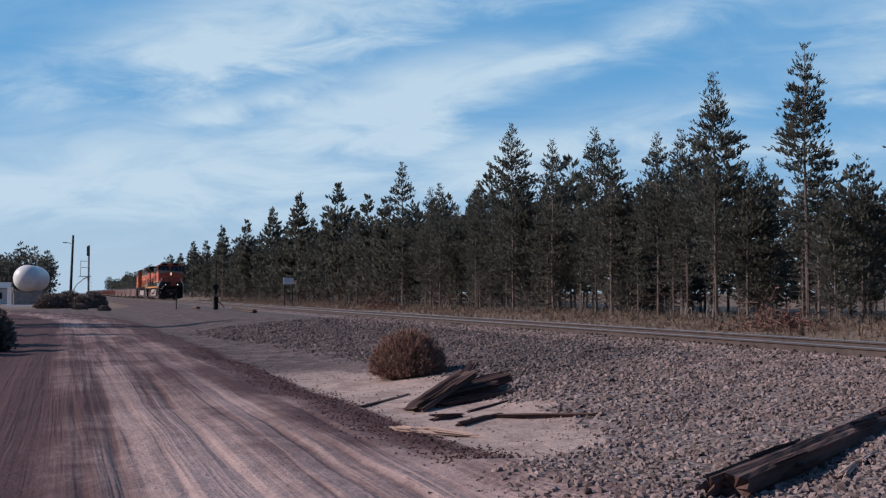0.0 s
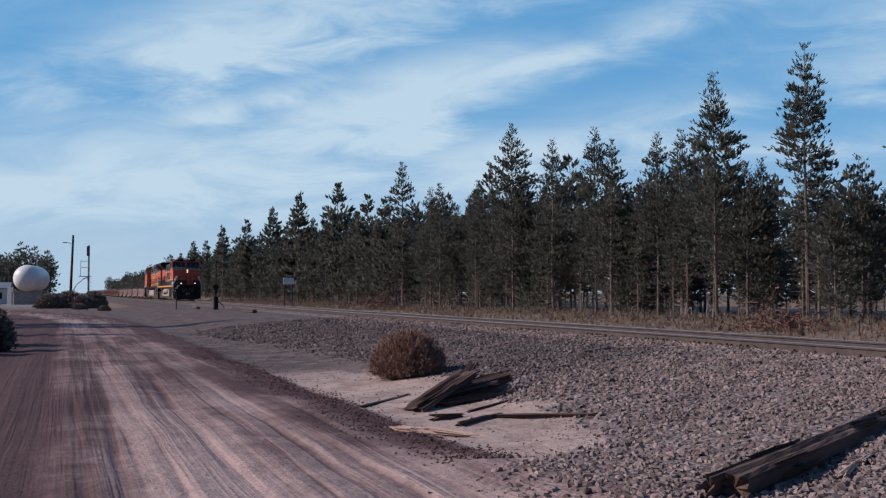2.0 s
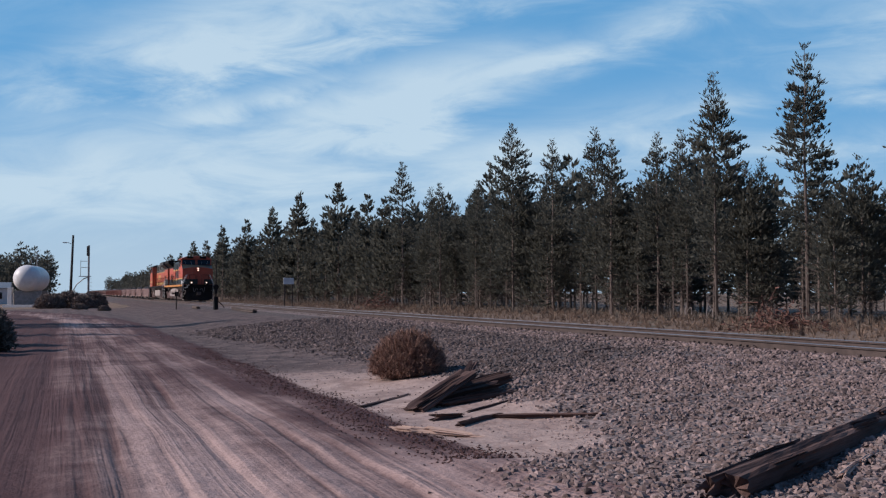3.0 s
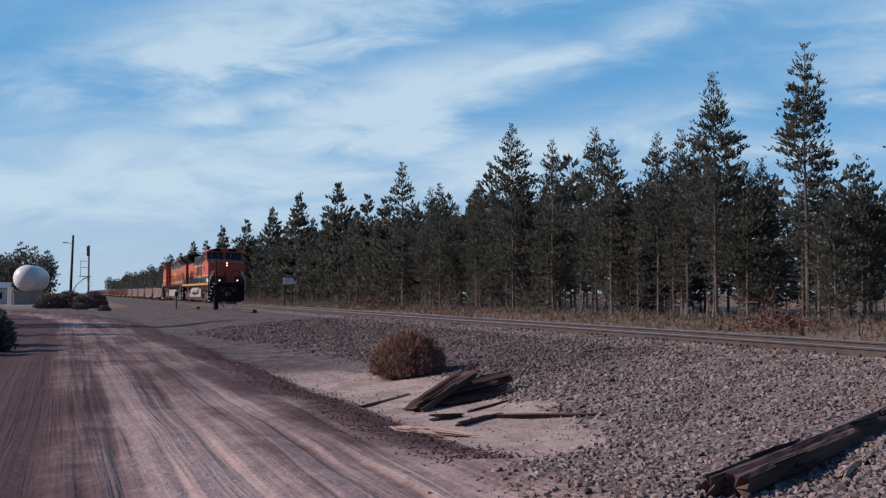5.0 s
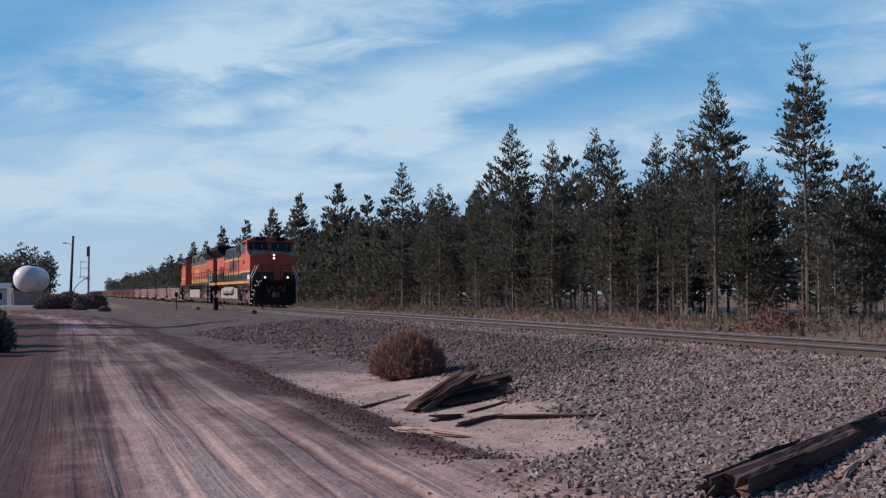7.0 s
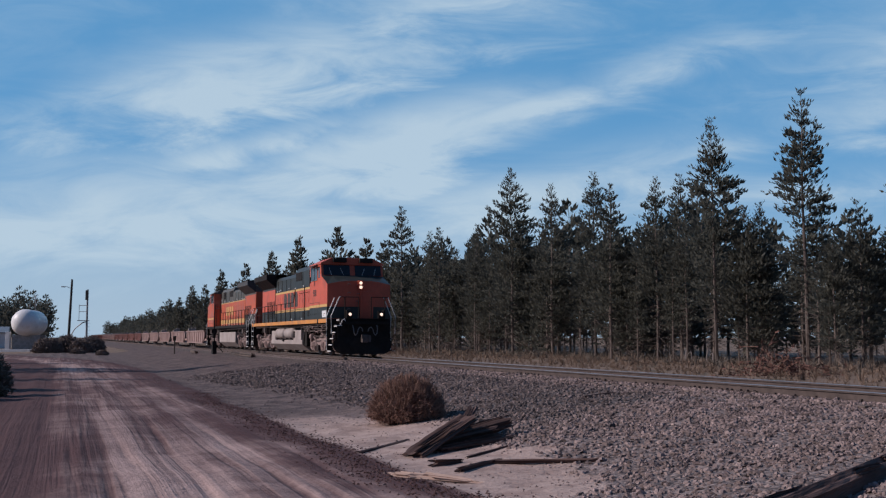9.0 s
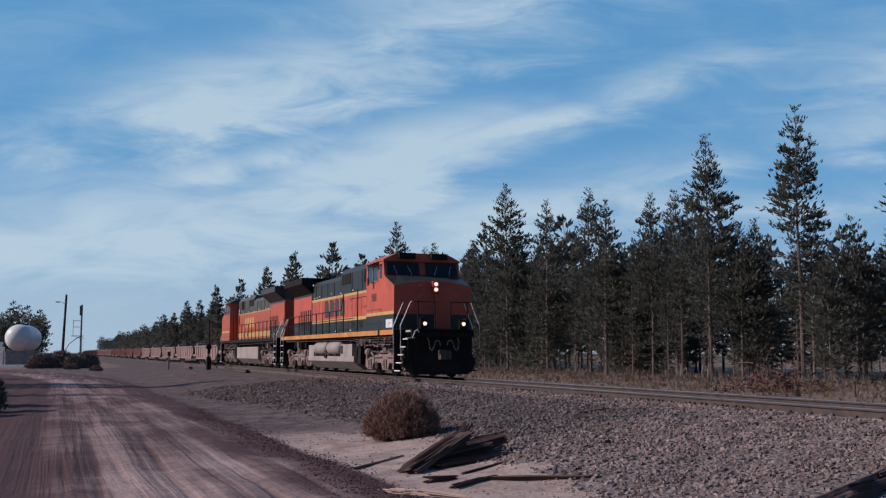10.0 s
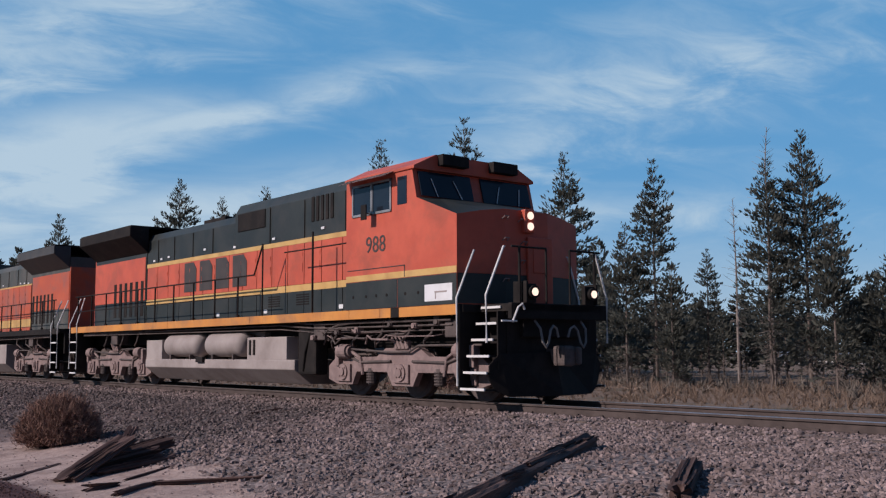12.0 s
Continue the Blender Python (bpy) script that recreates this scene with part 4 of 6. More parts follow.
def locomotive(m, label, lead):
    """A six-axle road diesel: wide nose, long hood, flared radiators, platform, tank and trucks."""
    L = empty("locomotive", m, label, "locomotive", "locomotives of the train")
    body, cap = (M_ORANGE, M_GREEN) if lead else (M_ORANGE_B, M_GREEN_B)
    # frame and running board
    bm = bmesh.new()
    box(bm, -1.46, 1.46, 2.0, 21.9, 1.60, 1.735)
    box(bm, -0.75, 0.75, 1.2, 22.0, 1.15, 1.60, 0.02)
    part("underframe", bm, M_BLACK, L)
    for sx in (-1, 1):
        y = 2.10
        for k, w in enumerate((1.72, 0.26, 0.36, 1.08, 4.2, 4.6, 4.0, 3.55)):
            bm = bmesh.new()
            box(bm, sx * 1.46, sx * 1.53, y + 0.006, y + w - 0.006, 1.56, 1.745)
            part("sill_panel", bm, M_SILL if lead and k != 1 else M_BLACK, L, "worn orange sill along the running board" if lead and k != 1 else "")
            y += w
    # cab and nose: side outline (y, z), front slightly pointed in plan
    bm = bmesh.new()

    def ring(x, dy, dz):
        return [(x, 2.08 - dy, 1.74), (x, 2.08 - dy, 3.36 + dz), (x, 3.26, 3.80 + dz * 0.3), (x, 3.40, 4.38), (x, 5.63, 4.38), (x, 5.63, 1.74)]
    secs = [ring(x, dy, dz) for x, dy, dz in ((-1.53, 0, 0), (-1.0, 0.105, 0.10), (-0.55, 0.195, 0.15), (0.55, 0.195, 0.15), (1.0, 0.105, 0.10), (1.53, 0, 0))]
    vs = [[bm.verts.new(p) for p in s] for s in secs]
    for s0, s1 in zip(vs, vs[1:]):
        for i in range(6):
            j = (i + 1) % 6
            f = bm.faces.new((s0[i], s0[j], s1[j], s1[i]))
            f.material_index = 1 if i == 1 else 0
    bm.faces.new(vs[0])
    bm.faces.new(vs[-1][::-1])
    cab = part("cab", bm, [body, cap], L, "orange wide-nosed cab")
    # roof with bevelled shoulders
    bm = bmesh.new()
    extrude(bm, [(-1.56, 4.36), (-1.56, 4.42), (-1.02, 4.68), (1.02, 4.68), (1.56, 4.42), (1.56, 4.36)], 1, 3.30, 5.66, 0.012)
    part("cab_roof", bm, body if lead else cap, cab, "sun-bleached cab roof")
    for sx in (-1, 1):
        bm = bmesh.new()
        box(bm, min(sx * 0.32, sx * 0.98), max(sx * 0.32, sx * 0.98), 3.14, 3.40, 4.46, 4.68, 0.015)
        part("number_board", bm, M_BLACK, cab, "dark number board over the windscreen")
    bm = bmesh.new()
    for y in (4.2, 4.5):
        tube(bm, [(-0.3, y, 4.68), (-0.3, y, 4.76), (0.3, y, 4.76), (0.3, y, 4.68)], 0.015, 6)
    part("roof_grab_iron", bm, M_GALV, cab)
    # windscreen in four panes
    for sx in (-1, 1):
        for x0, x1 in ((0.13, 1.42),):
            bm = bmesh.new()
            a0, b0 = sx * x0, sx * x1
            lo0, lo1 = (3.235, 3.84), (3.372, 4.33)
            q = [bm.verts.new(p) for p in ((a0, lo0[0] - 0.012, lo0[1]), (b0, lo0[0] - 0.012, lo0[1]), (b0, lo1[0] - 0.018, lo1[1]), (a0, lo1[0] - 0.018, lo1[1]))]
            q2 = [bm.verts.new(v.co + Vector((0, 0.03, 0))) for v in q]
            bm.faces.new(q)
            for i in range(4):
                bm.faces.new((q[i], q[(i + 1) % 4], q2[(i + 1) % 4], q2[i]))
            part("windscreen_pane", bm, M_GLASS, cab, "dark windscreen glass")
        bm = bmesh.new()
        tube(bm, [(sx * 0.45, 3.20, 3.84), (sx * 0.60, 3.30, 4.20)], 0.009, 6)
        part("wiper", bm, M_RAILING, cab)
        bm = bmesh.new()
        tube(bm, [(sx * 1.05, 3.20, 3.84), (sx * 1.15, 3.30, 4.20)], 0.009, 6)
        part("wiper", bm, M_RAILING, cab)
    # side windows, frames, shade and mirror
    for sx in (-1, 1):
        o = sx * 1.534
        for y0, y1, z0, z1 in ((4.08, 4.67, 3.66, 4.22), (4.75, 5.35, 3.66, 4.22), (3.56, 3.86, 3.72, 4.26)):
            bm = bmesh.new()
            box(bm, o - 0.004, o + 0.004, y0, y1, z0, z1)
            part("side_glass", bm, M_GLASS, cab, "dark side window glass")
        bm = bmesh.new()
        for y0, y1 in ((4.05, 4.72), (4.70, 5.40)):
            for b in ((y0, y0 + 0.045, 3.62, 4.27), (y1 - 0.045, y1, 3.62, 4.27), (y0, y1, 3.62, 3.665), (y0, y1, 4.225, 4.27)):
                box(bm, o - 0.018, o + 0.018, *b)
        part("window_frame", bm, M_GALV, cab, "bare aluminium window frame")
        bm = bmesh.new()
        vs2 = [bm.verts.new(p) for p in ((sx * 1.54, 3.95, 4.40), (sx * 1.54, 5.55, 4.40), (sx * 1.82, 5.55, 4.27), (sx * 1.82, 3.95, 4.27))]
        bm.faces.new(vs2)
        bmesh.ops.solidify(bm, geom=bm.faces[:], thickness=0.015)
        part("sun_shade", bm, M_DUST, cab, "dusty sun shade over the cab window")
        bm = bmesh.new()
        box(bm, sx * 1.72, sx * 1.75, 4.62, 4.80, 3.50, 3.80, 0.008)
        tube(bm, [(sx * 1.53, 4.70, 3.62), (sx * 1.73, 4.70, 3.64)], 0.012, 6)
        part("mirror", bm, M_BLACK, cab)
        # stripes on the cab side
        bm = bmesh.new()
        box(bm, sx * 1.522, sx * 1.537, 2.085, 5.62, 2.31, 2.43)
        part("stripe", bm, M_YELLOW, cab, "yellow stripe")
        bm = bmesh.new()
        for y0, y1 in ((2.085, 3.85), (3.87, 5.62)):
            box(bm, sx * 1.522, sx * 1.539, y0, y1, 1.75, 2.30)
        part("lower_panel", bm, cap if lead else body, cab)
        for y in (3.2, 3.6, 4.2, 4.55, 4.9, 5.35):
            bm = bmesh.new()
            disc(bm, (sx * 1.541, y, 2.0), 0, 0.03, 0.012, 8)
            part("vent_hole", bm, M_BLACK, cab)
        bm = bmesh.new()
        box(bm, sx * 1.526, sx * 1.540, 3.62, 5.58, 2.535, 2.55)
        box(bm, sx * 1.526, sx * 1.540, 3.62, 3.64, 2.32, 2.55)
        part("door_seam", bm, M_LETTER, cab)
        if lead:
            bm = bmesh.new()
            box(bm, sx * 1.535, sx * 1.545, 2.20, 3.00, 1.82, 2.13)
            plate = part("notice_panel", bm, M_WHITE, cab, "scuffed white panel")
            bm = bmesh.new()
            box(bm, sx * 1.540, sx * 1.549, 2.35, 2.70, 1.97, 2.00)
            box(bm, sx * 1.540, sx * 1.549, 2.66, 2.69, 1.86, 1.99)
            part("faded_mark", bm, M_TANK, plate)
    # stripes and door on the nose front
    bm = bmesh.new()
    front = [(-1.53, 2.075), (-0.55, 1.88), (0.55, 1.88), (1.53, 2.075)]
    for z0, z1, mi in ((2.31, 2.43, 0), (1.76, 2.30, 1)):
        for (x0, y0), (x1, y1) in zip(front, front[1:]):
            q = [bm.verts.new(p) for p in ((x0, y0 - 0.008, z0), (x1, y1 - 0.008, z0), (x1, y1 - 0.008, z1), (x0, y0 - 0.008, z1))]
            bm.faces.new(q).material_index = mi
    part("nose_stripe", bm, [M_YELLOW if not lead else body, cap], cab)
    bm = bmesh.new()
    box(bm, -0.02, 0.62, 1.825, 1.885, 1.76, 3.02, 0.02)
    box(bm, 0.10, 0.50, 1.81, 1.835, 2.35, 2.85, 0.02)
    part("nose_door", bm, body, cab, "nose door with a small window")
    for x, z in ((-0.55, 3.35), (-0.55, 2.95), (-0.10, 2.90), (-0.15, 3.32), (-0.55, 2.2), (-0.15, 2.55)):
        bm = bmesh.new()
        tube(bm, [(x - 0.06, 1.89, z - 0.03), (x - 0.05, 1.815, z + 0.02), (x + 0.05, 1.815, z + 0.02), (x + 0.06, 1.89, z - 0.03)], 0.012, 5)
        part("grab_iron", bm, M_DUST, cab)
    bm = bmesh.new()
    box(bm, -0.13, 0.13, 1.78, 1.92, 3.09, 3.53, 0.03)
    hl = part("headlight_case", bm, body, cab)
    for z in (3.41, 3.21):
        bm = bmesh.new()
        disc(bm, (0, 1.775, z), 1, 0.073, 0.03, 20)
        part("headlight", bm, M_LAMP if lead else M_GLASS, hl, "glowing sealed-beam headlight" if lead else "")
    # platform end, steps, ditch lights, plow, coupler
    bm = bmesh.new()
    box(bm, -1.10, 1.10, 1.02, 2.05, 1.60, 1.735, 0.01)
    box(bm, -1.20, 1.20, 1.02, 1.12, 1.46, 1.74, 0.02)
    part("front_platform", bm, M_BLACK, L)
    for sx in (-1, 1):
        bm = bmesh.new()
        box(bm, sx * 0.62, sx * 0.88, 1.00, 1.10, 1.74, 2.08, 0.02)
        box(bm, sx * 0.86, sx * 0.90, 0.96, 1.30, 1.74, 2.12, 0.01)
        st = part("ditch_light_stand", bm, M_BLACK, L)
        bm = bmesh.new()
        disc(bm, (sx * 0.745, 0.97, 1.93), 1, 0.115, 0.12, 20)
        part("bezel", bm, M_BLACK, st)
        bm = bmesh.new()
        disc(bm, (sx * 0.745, 0.905, 1.93), 1, 0.070, 0.02, 20)
        part("ditch_light", bm, M_LAMP if lead else M_GLASS, st, "glowing ditch light" if lead else "")
        # step well
        bm = bmesh.new()
        box(bm, sx * 0.92, sx * 0.94, 1.35, 2.05, 0.25, 1.60)
        box(bm, sx * 0.92, sx * 1.53, 2.03, 2.06, 0.25, 1.74)
        box(bm, sx * 0.92, sx * 1.24, 1.33, 1.36, 0.60, 1.60)
        sw = part("step_well", bm, M_BLACK, L)
        for i, edge in enumerate((1.50, 1.45, 1.39, 1.30, 1.21, 1.11)):
            bm = bmesh.new()
            z, y1 = 0.26 + i * 0.285, 2.02 - i * 0.025
            box(bm, sx * (edge - 0.25), sx * edge, 1.38, y1, z - 0.03, z)
            box(bm, sx * edge, sx * (edge + 0.025), 1.38, y1, z - 0.03, z + 0.012)
            for f in bm.faces:
                if abs(f.calc_center_median().x) > edge + 0.005:
                    f.material_index = 1
            part("step", bm, [M_BLACK, M_RAILING], sw, "black step with a white edge")
        hand_rail(L, [(sx * 1.52, 1.31, 1.05), (sx * 1.53, 1.31, 1.87), (sx * 1.16, 1.25, 2.73), (sx * 1.10, 1.30, 2.73)], M_RAILING, 0.021, "white grab rail beside the steps")
        hand_rail(L, [(sx * 1.55, 2.06, 0.30), (sx * 1.56, 2.06, 1.85), (sx * 1.20, 2.00, 2.72), (sx * 1.15, 2.05, 2.72)], M_RAILING, 0.021, "white grab rail beside the steps")
        hand_rail(L, [(sx * 0.95, 1.08, 1.74), (sx * 0.95, 1.08, 2.72)], None, 0.025)
        hand_rail(L, [(sx * 0.30, 1.08, 1.74), (sx * 0.30, 1.08, 2.72)], None, 0.022)
    hand_rail(L, [(-1.12, 1.10, 2.72), (-0.30, 1.08, 2.72)], None, 0.02)
    hand_rail(L, [(1.12, 1.10, 2.72), (0.30, 1.08, 2.72)], None, 0.02)
    bm = bmesh.new()
    for sx in (-1, 1):
        q = [bm.verts.new(p) for p in ((0, 1.00, 0.12), (sx * 1.02, 1.28, 0.12), (sx * 1.26, 1.38, 0.22), (sx * 1.38, 1.41, 0.42), (sx * 1.40, 1.38, 0.66), (sx * 1.22, 1.32, 0.86), (0, 1.18, 0.90))]
        bm.faces.new(q if sx > 0 else q[::-1])
    bmesh.ops.remove_doubles(bm, verts=bm.verts[:], dist=0.001)
    bmesh.ops.solidify(bm, geom=bm.faces[:], thickness=0.03)
    part("snow_plow", bm, M_BLACK, L, "black pilot plow")
    bm = bmesh.new()
    box(bm, -1.05, 1.05, 1.30, 1.40, 0.80, 1.60, 0.02)
    part("end_plate", bm, M_BLACK, L)
    bm = bmesh.new()
    box(bm, -0.11, 0.11, 0.95, 1.5, 0.70, 0.95, 0.03)
    box(bm, -0.20, 0.10, 0.76, 1.06, 0.64, 1.00, 0.06)
    box(bm, 0.08, 0.20, 0.70, 0.93, 0.66, 0.98, 0.05)
    part("coupler", bm, M_PIPE, L, "worn knuckle coupler")
    for s in (-1, 1):
        bm = bmesh.new()
        tube(bm, [(s * 0.58, 1.10, 1.44), (s * 0.57, 0.97, 1.30), (s * 0.54, 0.94, 1.06), (s * 0.47, 0.93, 0.97), (s * 0.40, 0.94, 1.06),
                  (s * 0.34, 0.95, 1.27), (s * 0.26, 0.96, 1.35), (s * 0.17, 0.97, 1.30), (s * 0.12, 0.98, 1.15)], 0.022, 7)
        part("air_hose", bm, M_HOSE, L, "grey air hose hanging beside the coupler")
    bm = bmesh.new()
    tube(bm, [(-1.20, 1.00, 1.40), (-1.10, 0.96, 1.66), (-1.00, 0.96, 1.72), (-0.95, 0.96, 1.62)], 0.018, 6)
    tube(bm, [(-1.45, 1.00, 1.42), (-1.10, 1.00, 1.42)], 0.018, 6)
    part("uncoupling_lever", bm, M_RAILING, L)
    # hood: core, then doors and panels laid on it
    bm = bmesh.new()
    extrude(bm, [(-0.93, 1.735), (-0.93, 4.42), (-0.78, 4.66), (0.78, 4.66), (0.93, 4.42), (0.93, 1.735)], 1, 5.63, 11.68, 0.01)
    extrude(bm, [(-0.93, 1.735), (-0.93, 4.20), (-0.80, 4.40), (0.80, 4.40), (0.93, 4.20), (0.93, 1.735)], 1, 11.68, 17.2, 0.01)
    extrude(bm, [(-0.95, 1.735), (-0.95, 4.25), (0.95, 4.25), (0.95, 1.735)], 1, 17.2, 21.35, 0.01)
    hood = part("hood", bm, cap, L, "long hood with a dark green top")
    bm = bmesh.new()
    box(bm, -0.952, 0.952, 21.3, 21.365, 1.74, 3.9)
    part("hood_end", bm, body, hood)
    bands = ((3.40, 3.51, M_YELLOW, "stripe"), (2.30, 2.45, M_YELLOW, "stripe")) if lead else ((3.50, 3.55, M_YELLOW, "stripe"), (1.92, 2.22, M_YELLOW, "stripe"))
    for sx in (-1, 1):
        o = sx * 0.94
        for z0, z1, mat, nm in bands:
            bm = bmesh.new()
            box(bm, o - 0.018, o + 0.018, 5.66, 17.15, z0, z1)
            part(nm, bm, mat, hood, "yellow stripe")
        widths = [0.95, 0.85] + [0.74] * 13
        y = 5.68
        for w in widths:
            if y + w > 17.25:
                break
            bm = bmesh.new()
            box(bm, o - 0.024, o + 0.024, y + 0.012, y + w - 0.012, bands[1][1] + 0.005, bands[0][0] - 0.005, 0.006)
            if w < 0.8:
                box(bm, o - 0.034, o + 0.034, y + 0.06, y + 0.09, 2.75, 2.95)
                box(bm, o - 0.034, o + 0.034, y + 0.06, y + 0.09, 3.1, 3.2)
            part("hood_door", bm, body, hood, "orange engine-room door")
            bm = bmesh.new()
            box(bm, o - 0.022, o + 0.022, y + 0.012, y + w - 0.012, 1.76, bands[1][0] - 0.005, 0.005)
            part("lower_door", bm, cap if lead else body, hood)
            y += w
        for y0, z1 in ((6.55, 4.40), (8.25, 4.40), (9.85, 4.40), (12.9, 4.18), (14.1, 4.18), (15.3, 4.18), (16.4, 4.18)):
            bm = bmesh.new()
            box(bm, o - 0.008, o + 0.008, y0, y0 + 0.018, bands[0][1] + 0.01, z1)
            part("panel_seam", bm, M_BLACK, hood)
        # upper panel details: dark inset screen, louvre slots, stencils
        bm = bmesh.new()
        box(bm, o - 0.012, o + 0.012, 10.1, 11.5, 3.95, 4.40, 0.01)
        part("blower_screen", bm, M_BLACK, hood, "dark blower screen")
        for i in range(5):
            bm = bmesh.new()
            y0 = 7.05 + i * 0.20
            box(bm, o - 0.010, o + 0.010, y0, y0 + 0.10, 3.86, 4.42)
            part("louvre", bm, M_BLACK, hood)
        marks = [(0.016, 5.95, 6.13, 3.72, 3.92), (0.016, 5.95, 6.13, 3.55, 3.66)]
        marks += [(0.012, y0, y0 + 0.13, 3.60 + 0.05 * math.sin(y0), 3.655 + 0.05 * math.sin(y0)) for y0 in (7.4, 9.6, 11.6, 13.3, 15.6, 16.1, 16.6)]
        marks += [(0.027, y0, y0 + 0.16, 1.84, 1.93) for y0 in (6.6, 9.9, 12.4)]
        for d, y0, y1, z0, z1 in marks:
            bm = bmesh.new()
            box(bm, o - d, o + d, y0, y1, z0, z1)
            part("stencil_mark", bm, M_WHITE, hood, "small white stencilled label")
        for k in range(2):
            for i in range(5):
                bm = bmesh.new()
                box(bm, o - 0.03, o + 0.03, 8.0 + k * 1.3, 8.55 + k * 1.3, 1.98 + i * 0.055, 2.01 + i * 0.055)
                part("vent_slat", bm, M_BLACK, hood)
        # radiator side: slotted intake panels
        bm = bmesh.new()
        box(bm, o - 0.03, o + 0.03, 17.25, 21.30, 2.46, 3.75, 0.01)
        part("radiator_side", bm, body, hood, "orange radiator compartment side")
        bm = bmesh.new()
        box(bm, o - 0.03, o + 0.03, 17.25, 21.30, 1.76, 2.44, 0.01)
        part("radiator_base", bm, cap, hood)
        for i in range(6):
            bm = bmesh.new()
            box(bm, o - 0.04, o + 0.04, 17.35 + i * 0.42, 17.55 + i * 0.42, 2.0, 3.05, 0.01)
            part("intake_slot", bm, M_BLACK, hood)
        # plain blocks in place of the railway's mark
        if lead:
            for i in range(4):
                y1 = 14.58 - i * 0.95
                bm = bmesh.new()
                extrude(bm, [(y1 - 0.04, 2.56), (y1 - 0.04, 3.36), (y1 - 0.60, 3.36), (y1 - 0.78, 3.18), (y1 - 0.78, 2.56)], 0, o - 0.034, o + 0.034)
                part("mark_block", bm, M_LETTER, hood, "dark block of the painted mark")
        else:
            for i in range(4):
                bm = bmesh.new()
                box(bm, o - 0.034, o + 0.034, 8.6 + i * 0.9, 9.15 + i * 0.9, 2.55, 3.20)
                part("mark_block", bm, M_YELLOW, hood, "yellow block of the painted mark")
        # flared radiator wing
        bm = bmesh.new()
        extrude(bm, sorted([(sx * 0.95, 3.86), (sx * 0.95, 4.62), (sx * 1.53, 4.62), (sx * 1.53, 4.34)], key=lambda p: 0), 1, 17.1, 21.3, 0.012)
        part("radiator_wing", bm, M_BLACK if lead else M_DARKGREY, hood, "black flared radiator overhang")
    bm = bmesh.new()
    box(bm, -1.50, 1.50, 17.1, 21.3, 4.60, 4.66, 0.01)
    part("radiator_top", bm, M_BLACK, hood)
    bm = bmesh.new()
    box(bm, -0.45, 0.45, 13.2, 14.5, 4.38, 4.60, 0.04)
    part("exhaust_stack", bm, M_BLACK, hood, "sooty exhaust housing")
    for y0, y1, z0 in ((6.2, 7.3, 4.65), (7.6, 8.7, 4.65), (9.0, 10.1, 4.65), (15.2, 16.8, 4.39)):
        bm = bmesh.new()
        box(bm, -0.58, 0.58, y0, y1, z0, z0 + 0.075, 0.02)
        part("roof_hatch", bm, cap, hood)
    # walkway railings
    for sx in (-1, 1):
        hand_rail(L, [(sx * 1.49, 9.2, 3.42), (sx * 1.49, 9.6, 2.72), (sx * 1.49, 21.6, 2.72)])
        hand_rail(L, [(sx * 1.49, 9.2, 3.42), (sx * 1.49, 9.2, 1.74)])
        hand_rail(L, [(sx * 1.49, 9.3, 2.24), (sx * 1.49, 21.6, 2.24)], None, 0.014)
        hand_rail(L, [(sx * 1.49, 7.0, 3.50), (sx * 1.49, 7.0, 1.74)], None, 0.024)
        hand_rail(L, [(sx * 1.49, 5.7, 3.14), (sx * 1.49, 8.2, 3.14)], None, 0.016)
        for y in [10.4 + i * 1.22 for i in range(10)]:
            bm = bmesh.new()
            tube(bm, [(sx * 1.49, y, 1.74), (sx * 1.49, y, 2.73)], 0.022, 7)
            box(bm, sx * 1.49 - 0.03, sx * 1.49 + 0.03, y - 0.05, y + 0.05, 1.74, 1.80)
            part("railing_post", bm, M_BLACK, L)
        # rear platform steps and rails
        bm = bmesh.new()
        box(bm, sx * 1.10, sx * 1.53, 21.25, 21.28, 0.30, 1.74)
        box(bm, sx * 1.08, sx * 1.10, 21.28, 21.92, 0.30, 1.60)
        for i in range(4):
            box(bm, sx * 1.12, sx * 1.52, 21.30, 21.88, 0.25 + i * 0.33, 0.29 + i * 0.33)
        rear = part("rear_steps", bm, M_BLACK, L)
        for i in range(4):
            bm = bmesh.new()
            box(bm, sx * 1.52, sx * 1.545, 21.32, 21.86, 0.255 + i * 0.33, 0.298 + i * 0.33)
            part("step_edge", bm, M_RAILING, rear, "white step edge")
        hand_rail(L, [(sx * 1.53, 21.30, 0.40), (sx * 1.54, 21.30, 1.85), (sx * 1.25, 21.45, 2.70)], M_RAILING, 0.02, "white grab rail beside the steps")
        hand_rail(L, [(sx * 1.53, 21.95, 0.40), (sx * 1.54, 21.95, 1.85), (sx * 1.20, 21.95, 2.70)], M_RAILING, 0.02, "white grab rail beside the steps")
    bm = bmesh.new()
    box(bm, -1.5, 1.5, 21.3, 22.0, 1.60, 1.735, 0.01)
    box(bm, -1.3, 1.3, 21.9, 22.0, 0.9, 1.74, 0.02)
    box(bm, -0.13, 0.13, 21.9, 22.75, 0.70, 0.95, 0.03)
    part("rear_platform", bm, M_BLACK, L)
    # fuel tank with air reservoirs
    prof = [(-1.36, 0.52), (-1.36, 1.26), (1.36, 1.26), (1.36, 0.52), (0.95, 0.19), (-0.95, 0.19)]
    bm = bmesh.new()
    if lead:
        low = [(-1.38, 0.52), (-1.38, 0.74), (1.38, 0.74), (1.38, 0.52), (0.95, 0.19), (-0.95, 0.19)]
        extrude(bm, low, 1, 7.9, 16.1, 0.02)
